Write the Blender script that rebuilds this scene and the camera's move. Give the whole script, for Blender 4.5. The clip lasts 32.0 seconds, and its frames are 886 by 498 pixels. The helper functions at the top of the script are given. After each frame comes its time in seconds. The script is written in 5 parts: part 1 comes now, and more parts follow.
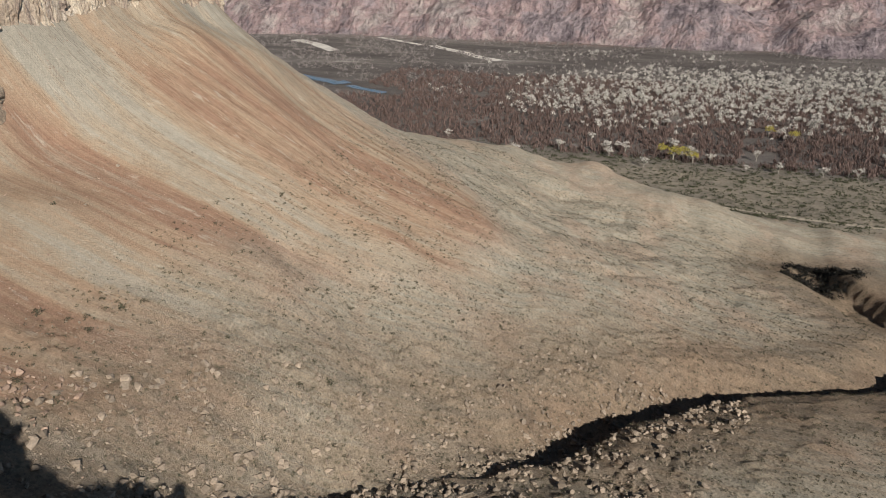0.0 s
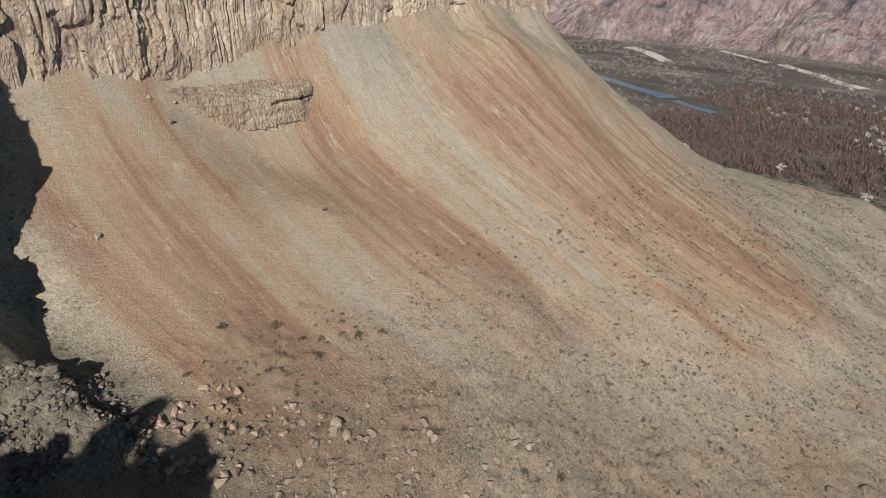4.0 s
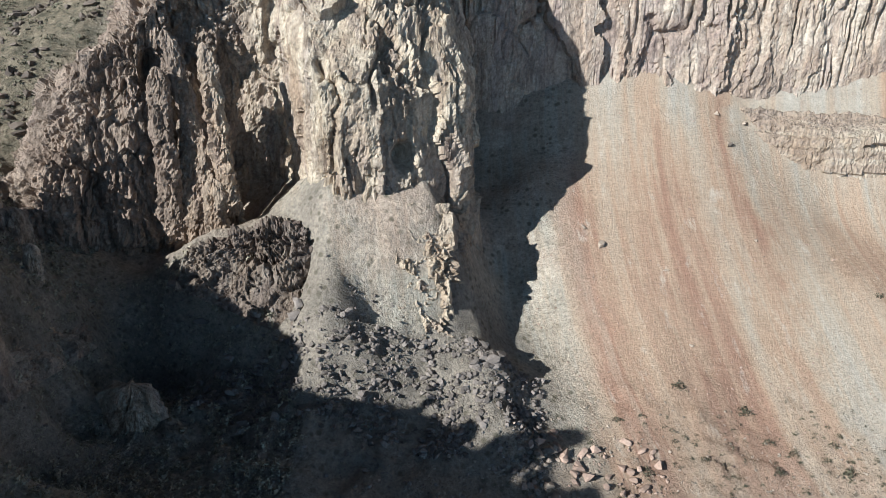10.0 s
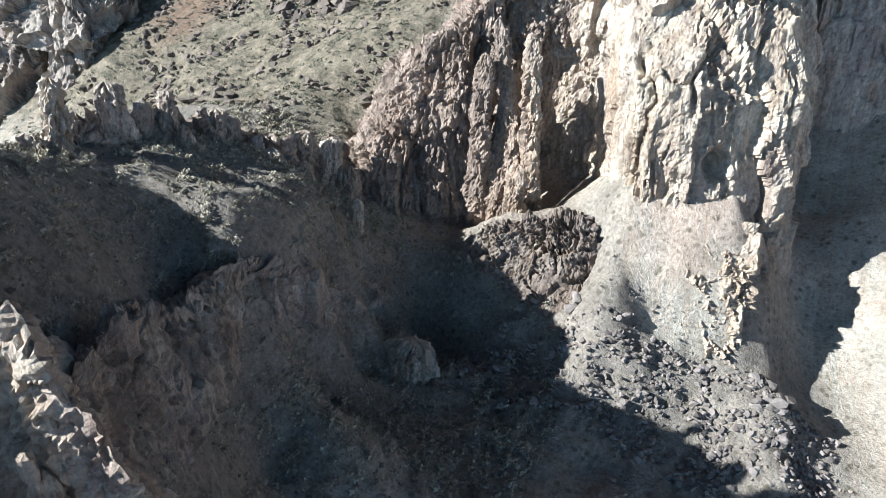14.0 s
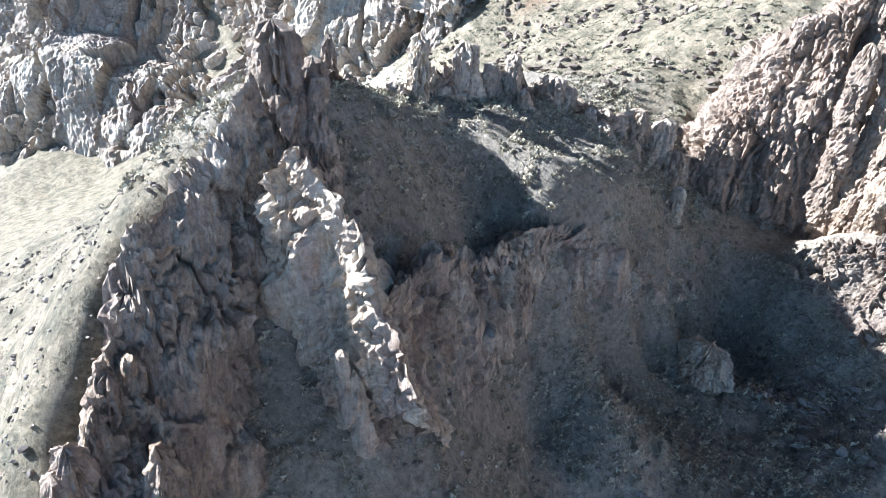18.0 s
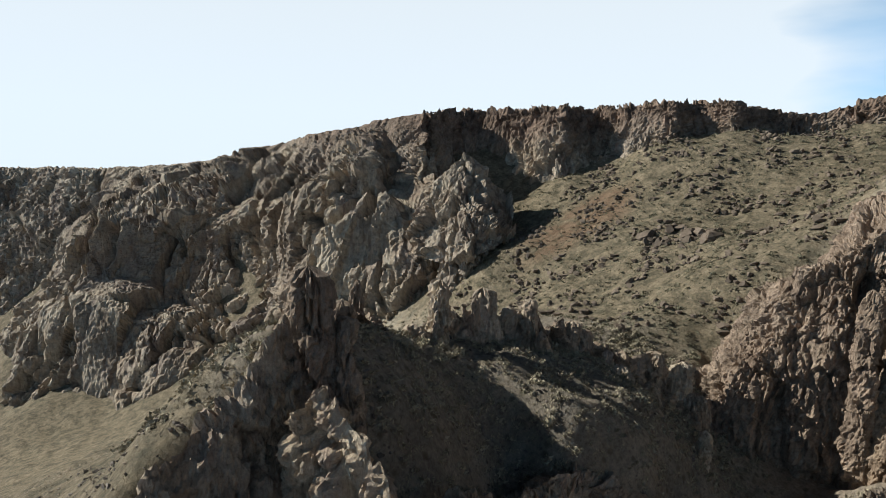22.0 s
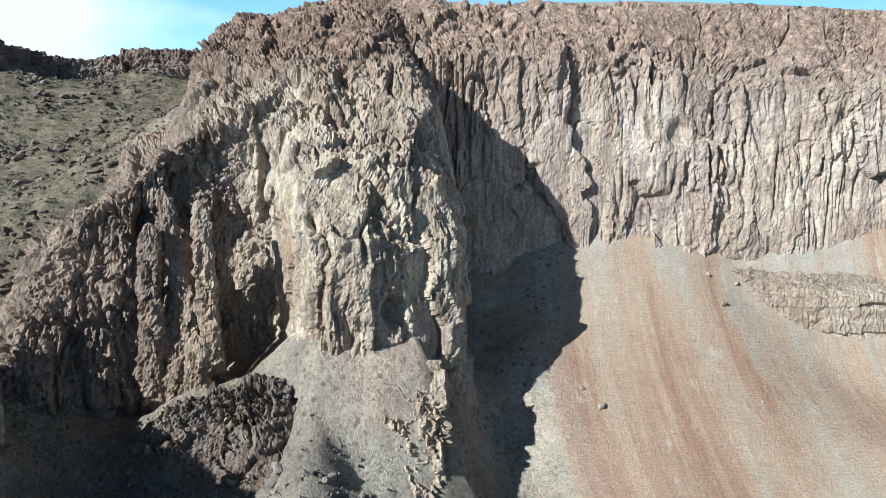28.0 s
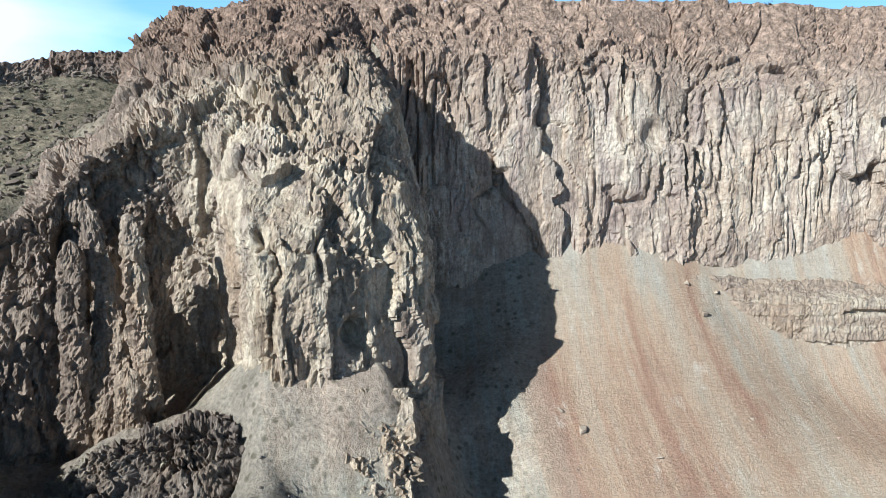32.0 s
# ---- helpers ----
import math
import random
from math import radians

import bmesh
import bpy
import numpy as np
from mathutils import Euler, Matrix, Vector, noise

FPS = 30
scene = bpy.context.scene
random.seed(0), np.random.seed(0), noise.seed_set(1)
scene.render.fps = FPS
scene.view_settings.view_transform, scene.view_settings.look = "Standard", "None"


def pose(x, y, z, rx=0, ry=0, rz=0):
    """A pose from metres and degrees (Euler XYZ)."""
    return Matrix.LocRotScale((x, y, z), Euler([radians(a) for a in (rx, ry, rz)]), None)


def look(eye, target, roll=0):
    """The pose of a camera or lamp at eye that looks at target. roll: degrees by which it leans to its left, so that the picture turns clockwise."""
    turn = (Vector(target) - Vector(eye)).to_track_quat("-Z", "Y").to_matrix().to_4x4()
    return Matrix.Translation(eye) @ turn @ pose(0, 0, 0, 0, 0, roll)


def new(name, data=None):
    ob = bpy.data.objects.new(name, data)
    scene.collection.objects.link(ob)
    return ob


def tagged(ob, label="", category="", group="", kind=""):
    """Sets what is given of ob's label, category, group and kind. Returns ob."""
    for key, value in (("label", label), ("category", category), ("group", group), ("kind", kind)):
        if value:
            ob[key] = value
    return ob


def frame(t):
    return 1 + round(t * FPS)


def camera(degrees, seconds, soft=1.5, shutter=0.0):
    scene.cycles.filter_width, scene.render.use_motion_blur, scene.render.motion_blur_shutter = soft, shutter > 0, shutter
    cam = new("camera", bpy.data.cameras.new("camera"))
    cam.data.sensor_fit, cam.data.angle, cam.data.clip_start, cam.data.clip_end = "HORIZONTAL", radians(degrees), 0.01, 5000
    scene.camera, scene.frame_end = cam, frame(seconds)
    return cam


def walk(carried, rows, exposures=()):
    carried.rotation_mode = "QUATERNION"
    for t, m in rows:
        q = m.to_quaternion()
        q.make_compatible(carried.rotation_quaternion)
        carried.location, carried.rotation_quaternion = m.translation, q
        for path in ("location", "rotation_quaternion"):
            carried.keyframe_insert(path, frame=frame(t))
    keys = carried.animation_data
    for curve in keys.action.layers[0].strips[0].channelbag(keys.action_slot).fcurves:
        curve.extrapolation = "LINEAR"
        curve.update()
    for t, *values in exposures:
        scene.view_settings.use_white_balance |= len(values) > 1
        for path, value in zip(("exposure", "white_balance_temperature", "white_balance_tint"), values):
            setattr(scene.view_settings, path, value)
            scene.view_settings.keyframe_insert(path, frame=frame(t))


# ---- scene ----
# ---- camera and its way ----
cam = camera(65.5, 32.0, soft=0.7)
PATH = [
    (0, -47.70, -22.68, -1.24, -70.59, -24.08, 0.32), (0.5, -44.15, -21.51, -1.25, -68.40, -24.05, 0.30),
    (1, -40.51, -20.38, -1.21, -66.00, -24.02, 0.26), (1.5, -36.90, -19.01, -1.18, -62.59, -23.98, 0.16),
    (2, -33.30, -17.66, -1.14, -57.15, -23.94, -0.06), (2.5, -29.73, -16.36, -1.22, -51.81, -23.87, -0.16),
    (3, -26.15, -15.15, -1.12, -49.21, -23.83, -0.28), (3.5, -22.65, -13.54, -1.05, -47.64, -23.82, -0.33),
    (4, -19.35, -11.27, -1.24, -44.03, -23.79, -0.32), (4.5, -15.97, -9.07, -1.17, -32.63, -23.83, -0.66),
    (6.5, -3.06, -1.12, 0.17, -21.29, -24.27, -0.21), (7, -1.59, -0.23, 0.23, -16.57, -24.27, -0.05),
    (7.5, -0.86, 0.26, 0.20, -11.75, -24.22, 0.10), (8, -0.30, 0.20, 0.22, -7.46, -24.22, 0.29),
    (8.5, -0.05, 0.09, 0.17, -3.23, -24.17, 0.28), (9, 0.00, 0.00, -0.00, 0.00, -24.08, 0.15),
    (9.5, 0.02, -0.05, -0.22, 3.11, -24.05, 0.06), (10, -0.07, 0.08, -0.47, 6.16, -24.09, -0.03),
    (10.5, -0.13, 0.15, -0.66, 9.02, -24.13, -0.01), (11, -0.22, 0.28, -0.74, 12.04, -24.23, -0.02),
    (11.5, -0.28, 0.40, -0.87, 15.25, -24.27, 0.00), (12, -0.30, 0.43, -0.96, 18.33, -24.27, 0.03),
    (12.5, -0.32, 0.42, -1.27, 21.31, -24.12, 0.08), (13, -0.38, 0.30, -1.33, 24.48, -24.07, 0.08),
    (13.5, -0.45, 0.15, -1.36, 27.96, -24.05, 0.05), (15.5, -0.48, -0.12, -1.96, 41.68, -23.84, -0.14),
    (16, -0.51, -0.09, -2.04, 44.87, -23.83, -0.12), (16.5, -0.60, -0.09, -2.03, 51.37, -23.85, -0.15),
    (17, -0.56, 0.10, -2.00, 56.27, -23.85, -0.09), (17.5, -0.68, 0.14, -2.06, 57.81, -23.88, -0.06),
    (18, -0.66, 0.19, -2.13, 59.34, -25.71, 0.02), (18.5, -0.68, 0.28, -2.01, 59.58, -27.97, 0.10),
    (19, -0.82, 0.20, -1.81, 59.62, -27.50, 0.11), (19.5, -0.90, 0.08, -1.75, 59.74, -24.92, 0.14),
    (20, -1.04, 0.01, -1.71, 59.84, -21.55, 0.18), (20.5, -1.15, -0.24, -1.67, 59.94, -15.66, 0.18),
    (21, -1.02, -0.75, -1.69, 60.08, -8.74, 0.05), (21.5, -0.77, -1.20, -1.89, 60.11, -5.70, 0.07),
    (22, -0.70, -1.42, -2.13, 60.12, -5.69, -0.02), (22.5, -0.58, -1.46, -2.28, 52.59, -5.85, -0.32),
    (23, -0.47, -1.38, -2.09, 42.93, -6.09, -0.14), (23.5, -0.31, -1.18, -2.03, 35.41, -6.27, -0.19),
    (24, 0.05, -0.86, -1.78, 27.82, -6.57, -0.20), (24.5, 0.20, -0.87, -1.89, 20.44, -6.60, -0.26),
    (25, 0.30, -0.96, -1.99, 13.72, -6.59, -0.42), (25.5, 0.35, -0.97, -2.23, 8.30, -6.49, -0.37),
    (27.5, 0.30, 1.29, -4.54, 6.35, -9.40, -0.04), (28, 0.22, 1.84, -4.74, 5.68, -9.30, -0.02),
    (28.5, 0.13, 2.08, -4.72, 5.17, -9.28, 0.01), (29, 0.06, 2.35, -4.67, 4.75, -9.29, 0.04),
    (29.5, -0.06, 2.96, -4.74, 4.39, -9.23, 0.10), (30, -0.26, 4.01, -4.90, 4.01, -9.14, 0.17),
    (30.5, -0.59, 5.46, -5.10, 3.62, -9.02, 0.25), (31, -1.03, 7.39, -5.36, 3.20, -8.87, 0.31),
    (31.5, -1.53, 9.68, -5.59, 2.75, -8.70, 0.42), (32, -2.01, 12.30, -5.78, 1.93, -8.56, 0.51),
]
EXPOSURES = [(0.0, 0.28, 6300, 10), (4.5, 0.22, 6300, 10), (7.0, 0.40, 6000, 9), (9.0, 0.68, 5650, 8), (12.0, 1.38, 5250, 7), (15.5, 2.0, 5200, 8), (17.0, 2.45, 5100, 9), (20.5, 2.6, 5150, 9), (21.2, 1.3, 5700, 6),
             (21.6, 0.5, 6200, 6), (22.5, 0.45, 6200, 6), (25.0, 0.85, 5850, 6), (28.0, 0.9, 5350, 5), (32.0, 0.9, 5350, 5)]
walk(cam, [(t, pose(x, y, z, 90 + pitch, roll, yaw)) for t, x, y, z, yaw, pitch, roll in PATH], EXPOSURES)

# ---- sun and sky ----
SUN_TRAVEL = Vector((0.722, 0.692, 0.0)).normalized()
SUN_HEIGHT = radians(31.0)
sun_data = bpy.data.lights.new("sun", "SUN")
sun_data.energy, sun_data.angle, sun_data.color = 5.0, radians(0.53), (1.0, 0.93, 0.82)
sun = new("sun", sun_data)
ray = Vector((SUN_TRAVEL.x * math.cos(SUN_HEIGHT), SUN_TRAVEL.y * math.cos(SUN_HEIGHT), -math.sin(SUN_HEIGHT)))
sun.matrix_world = look((-300, -400, 260), Vector((-300, -400, 260)) + ray)


def build_world():
    w = bpy.data.worlds.new("sky")
    scene.world = w
    w.use_nodes = True
    nt = w.node_tree
    nt.nodes.clear()
    n, l = nt.nodes.new, nt.links.new
    out, bg = n("ShaderNodeOutputWorld"), n("ShaderNodeBackground")
    sky = n("ShaderNodeTexSky")
    sky.sky_type, sky.sun_disc = "NISHITA", False
    sky.sun_elevation = SUN_HEIGHT
    sky.sun_rotation = math.atan2(-SUN_TRAVEL.x, -SUN_TRAVEL.y)
    sky.air_density, sky.dust_density, sky.ozone_density = 1.0, 0.6, 1.2
    # thin cirrus veil over the western half of the sky
    tc = n("ShaderNodeTexCoord")
    sep = n("ShaderNodeSeparateXYZ")
    l(tc.outputs["Generated"], sep.inputs[0])
    mp = n("ShaderNodeMapping")
    mp.inputs["Scale"].default_value = (1.2, 1.2, 4.5)
    mp.inputs["Rotation"].default_value = (0.05, -0.06, 0.0)
    l(tc.outputs["Generated"], mp.inputs[0])
    nz = n("ShaderNodeTexNoise")
    nz.inputs["Scale"].default_value, nz.inputs["Detail"].default_value, nz.inputs["Roughness"].default_value = 1.6, 5.0, 0.5
    l(mp.outputs[0], nz.inputs["Vector"])
    # westerly amount: direction dotted with west-north-west
    dot = n("ShaderNodeVectorMath")
    dot.operation = "DOT_PRODUCT"
    dot.inputs[1].default_value = (-0.93, 0.36, 0.0)
    l(tc.outputs["Generated"], dot.inputs[0])
    add = n("ShaderNodeMath")
    add.operation = "MULTIPLY_ADD"
    add.inputs[1].default_value = 0.45
    l(nz.outputs["Fac"], add.inputs[0])
    l(dot.outputs["Value"], add.inputs[2])
    ramp = n("ShaderNodeMapRange")
    ramp.inputs["From Min"].default_value, ramp.inputs["From Max"].default_value = 0.92, 1.04
    ramp.inputs["To Max"].default_value = 0.81
    l(add.outputs[0], ramp.inputs["Value"])
    mix = n("ShaderNodeMix")
    mix.data_type = "RGBA"
    mix.inputs["B"].default_value = (48.0, 48.8, 49.6, 1)
    low = n("ShaderNodeMapRange")
    low.inputs["From Min"].default_value, low.inputs["From Max"].default_value = 0.30, 0.55
    low.inputs["To Min"].default_value, low.inputs["To Max"].default_value = 1.0, 0.12
    l(sep.outputs["Z"], low.inputs["Value"])
    veil = n("ShaderNodeMath")
    veil.operation = "MULTIPLY"
    l(ramp.outputs["Result"], veil.inputs[0])
    l(low.outputs["Result"], veil.inputs[1])
    l(veil.outputs[0], mix.inputs["Factor"])
    low2 = n("ShaderNodeMapRange")
    low2.inputs["From Min"].default_value, low2.inputs["From Max"].default_value = 0.10, 0.42
    low2.inputs["To Min"].default_value, low2.inputs["To Max"].default_value = 0.9, 0.0
    l(sep.outputs["Z"], low2.inputs["Value"])
    clear = n("ShaderNodeMix")
    clear.data_type = "RGBA"
    clear.inputs["B"].default_value = (21.0, 38.0, 58.0, 1)
    l(low2.outputs["Result"], clear.inputs["Factor"])
    l(sky.outputs[0], clear.inputs["A"])
    l(clear.outputs["Result"], mix.inputs["A"])
    l(mix.outputs["Result"], bg.inputs["Color"])
    bg.inputs["Strength"].default_value = 0.0145
    l(bg.outputs[0], out.inputs["Surface"])


build_world()


# ---- noise on arrays ----
def gnoise(p, seed=0):
    """Gradient noise of an (n, 3) array, about -0.8 to 0.8."""
    p = np.asarray(p, dtype=np.float64)
    i = np.floor(p).astype(np.int64)
    f = p - i
    u = f * f * f * (f * (f * 6 - 15) + 10)
    out = 0.0
    for cx in (0, 1):
        wx = u[:, 0] if cx else 1 - u[:, 0]
        for cy in (0, 1):
            wy = u[:, 1] if cy else 1 - u[:, 1]
            for cz in (0, 1):
                wz = u[:, 2] if cz else 1 - u[:, 2]
                h = ((i[:, 0] + cx) * 73856093) ^ ((i[:, 1] + cy) * 19349663) ^ ((i[:, 2] + cz) * 83492791) ^ (seed * 2654435)
                h = (h ^ (h >> 13)) * 1274126177 & 0x7FFFFFFF
                h = (h ^ (h >> 16)) & 0xFFFF
                a = h * (2 * np.pi / 256.0)
                gz = ((h >> 8) & 255) / 127.5 - 1.0
                r = np.sqrt(np.maximum(0, 1 - gz * gz))
                g = np.cos(a) * r * (f[:, 0] - cx) + np.sin(a) * r * (f[:, 1] - cy) + gz * (f[:, 2] - cz)
                out = out + wx * wy * wz * g
    return out


def fbm(p, octaves=4, seed=0, gain=0.5):
    p = np.asarray(p, dtype=np.float64)
    s, a = 0.0, 1.0
    for k in range(octaves):
        s = s + a * gnoise(p * 2.03 ** k, seed + k)
        a *= gain
    return s


def smooth(x, a, b):
    t = np.clip((x - a) / (b - a), 0, 1)
    return t * t * (3 - 2 * t)


# ---- materials ----
def nodes_of(name):
    m = bpy.data.materials.new(name)
    m.use_nodes = True
    nt = m.node_tree
    b = nt.nodes["Principled BSDF"]
    b.inputs["Specular IOR Level"].default_value = 0.15
    return m, nt, b, nt.nodes.new, nt.links.new


def noise_node(nt, coords, scale, detail=4.0, rough=0.6, stretch=None):
    n, l = nt.nodes.new, nt.links.new
    if stretch:
        mp = n("ShaderNodeMapping")
        mp.inputs["Scale"].default_value = stretch
        l(coords, mp.inputs[0])
        coords = mp.outputs[0]
    t = n("ShaderNodeTexNoise")
    t.inputs["Scale"].default_value, t.inputs["Detail"].default_value, t.inputs["Roughness"].default_value = scale, detail, rough
    l(coords, t.inputs["Vector"])
    return t.outputs["Fac"]


def ramp_node(nt, fac, stops):
    r = nt.nodes.new("ShaderNodeValToRGB")
    e = r.color_ramp.elements
    while len(e) < len(stops):
        e.new(0.5)
    for k, (pos, col) in enumerate(stops):
        e[k].position, e[k].color = pos, (*col, 1)
    nt.links.new(fac, r.inputs[0])
    return r.outputs[0]


def mix_node(nt, fac, a, b, mode="MIX"):
    m = nt.nodes.new("ShaderNodeMix")
    m.data_type, m.blend_type = "RGBA", mode
    for value, socket in ((fac, m.inputs["Factor"]), (a, m.inputs["A"]), (b, m.inputs["B"])):
        if isinstance(value, tuple):
            socket.default_value = (*value, 1)
        elif isinstance(value, (int, float)):
            socket.default_value = value
        else:
            nt.links.new(value, socket)
    return m.outputs["Result"]


def range_node(nt, value, a, b, lo=0.0, hi=1.0):
    r = nt.nodes.new("ShaderNodeMapRange")
    r.inputs["From Min"].default_value, r.inputs["From Max"].default_value = a, b
    r.inputs["To Min"].default_value, r.inputs["To Max"].default_value = lo, hi
    nt.links.new(value, r.inputs["Value"])
    return r.outputs["Result"]


def bump_node(nt, height, dist, strength=1.0):
    b = nt.nodes.new("ShaderNodeBump")
    b.inputs["Distance"].default_value, b.inputs["Strength"].default_value = dist, strength
    nt.links.new(height, b.inputs["Height"])
    return b.outputs[0]


def math_node(nt, op, a, b):
    m = nt.nodes.new("ShaderNodeMath")
    m.operation = op
    for value, socket in ((a, m.inputs[0]), (b, m.inputs[1])):
        if isinstance(value, (int, float)):
            socket.default_value = value
        else:
            nt.links.new(value, socket)
    return m.outputs[0]


def rock_material(name, light, mid, dark, stain, cap=None, cap_z=(0.0, 1.0), beds=0.0, west=None, coarse=1.0):
    """Weathered volcanic tuff: upright streaks of varnish, pale fresh faces, dark joints, fine grain; a red-brown cap above cap_z."""
    m, nt, b, n, l = nodes_of(name)
    co = n("ShaderNodeNewGeometry").outputs["Position"]
    sep = n("ShaderNodeSeparateXYZ")
    l(co, sep.inputs[0])
    shrink = n("ShaderNodeMapping")
    shrink.inputs["Scale"].default_value = (1 / coarse, 1 / coarse, 1 / coarse)
    l(co, shrink.inputs[0])
    co = shrink.outputs[0]
    big = noise_node(nt, co, 0.045, 3, 0.55)
    streak = noise_node(nt, co, 0.42, 6, 0.68, (1.0, 1.0, 0.14))
    col = ramp_node(nt, streak, [(0.32, dark), (0.43, mid), (0.56, light), (0.68, mid)])
    col = mix_node(nt, range_node(nt, big, 0.44, 0.60, 0.0, 0.8), col, stain)
    patch = noise_node(nt, co, 0.13, 5, 0.65)
    col = mix_node(nt, range_node(nt, patch, 0.53, 0.66, 0.0, 0.75), col, light)
    tint = noise_node(nt, co, 0.17, 5, 0.62, (1.0, 1.0, 0.22))
    hue = ramp_node(nt, tint, [(0.34, (0.74, 0.70, 0.74)), (0.43, (0.98, 0.95, 0.94)), (0.50, (1.16, 1.15, 1.11)), (0.57, (0.97, 0.90, 0.82)), (0.66, (0.80, 0.74, 0.74))])
    col = mix_node(nt, 0.85, col, hue, "MULTIPLY")
    mauve = noise_node(nt, co, 0.085, 4, 0.6, (1.0, 1.0, 0.5))
    col = mix_node(nt, range_node(nt, mauve, 0.50, 0.64, 0.0, 0.6), col, (mid[0] * 0.74, mid[1] * 0.70, mid[2] * 0.70))
    if beds:
        bed = noise_node(nt, co, 0.9, 3, 0.5, (0.05, 0.05, 1.0))
        col = mix_node(nt, range_node(nt, bed, 0.47, 0.55, 0.0, beds), col, stain)
    # browner rock towards the west, darkened further to hold the shade there
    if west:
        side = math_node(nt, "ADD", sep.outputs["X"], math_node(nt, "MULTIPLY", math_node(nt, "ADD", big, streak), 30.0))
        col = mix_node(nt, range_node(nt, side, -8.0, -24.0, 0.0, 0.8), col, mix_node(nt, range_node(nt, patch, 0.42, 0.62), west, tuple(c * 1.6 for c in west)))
    if cap:
        edge = math_node(nt, "ADD", sep.outputs["Z"], math_node(nt, "MULTIPLY", math_node(nt, "ADD", big, streak), 14.0))
        capcol = ramp_node(nt, noise_node(nt, co, 0.6, 7, 0.75), [(0.34, tuple(c * 0.4 for c in cap)), (0.5, cap), (0.64, tuple(min(1, c * 1.6) for c in cap))])
        col = mix_node(nt, range_node(nt, edge, cap_z[0] + 14, cap_z[1] + 14), col, capcol)
    crack = n("ShaderNodeTexVoronoi")
    crack.feature = "DISTANCE_TO_EDGE"
    crack.inputs["Scale"].default_value = 0.42
    warp = n("ShaderNodeMapping")
    warp.inputs["Scale"].default_value = (1.0, 1.0, 0.28)
    wn = n("ShaderNodeTexNoise")
    wn.inputs["Scale"].default_value, wn.inputs["Detail"].default_value = 0.5, 5.0
    l(co, wn.inputs["Vector"])
    l(mix_node(nt, 0.92, wn.outputs["Color"], co, "ADD"), warp.inputs[0])
    l(warp.outputs[0], crack.inputs["Vector"])
    joint = range_node(nt, crack.outputs["Distance"], 0.015, 0.09, 0.38, 1.0)
    col = mix_node(nt, range_node(nt, patch, 0.40, 0.56, 0.55, 0.0), col, ramp_node(nt, joint, [(0.38, (0.42, 0.39, 0.38)), (1.0, (1.0, 1.0, 1.0))]), "MULTIPLY")
    grain = noise_node(nt, co, 1.5, 8, 0.78)
    col = mix_node(nt, 0.85, col, ramp_node(nt, grain, [(0.32, (0.42, 0.41, 0.40)), (0.44, (0.90, 0.89, 0.88)), (0.54, (1.15, 1.14, 1.12)), (0.66, (1.5, 1.48, 1.44))]), "MULTIPLY")
    col = mix_node(nt, 1.0, col, (0.86, 0.855, 0.85), "MULTIPLY")
    l(col, b.inputs["Base Color"])
    b.inputs["Roughness"].default_value = 0.87
    flute = noise_node(nt, co, 1.9, 5, 0.62, (1.0, 1.0, 0.12))
    h = math_node(nt, "ADD", math_node(nt, "MULTIPLY", flute, 1.0), math_node(nt, "ADD", math_node(nt, "MULTIPLY", grain, 0.75), math_node(nt, "MULTIPLY", joint, 0.25)))
    l(bump_node(nt, h, 0.7 * coarse, 0.85 if coarse < 2 else 0.6), b.inputs["Normal"])
    return m


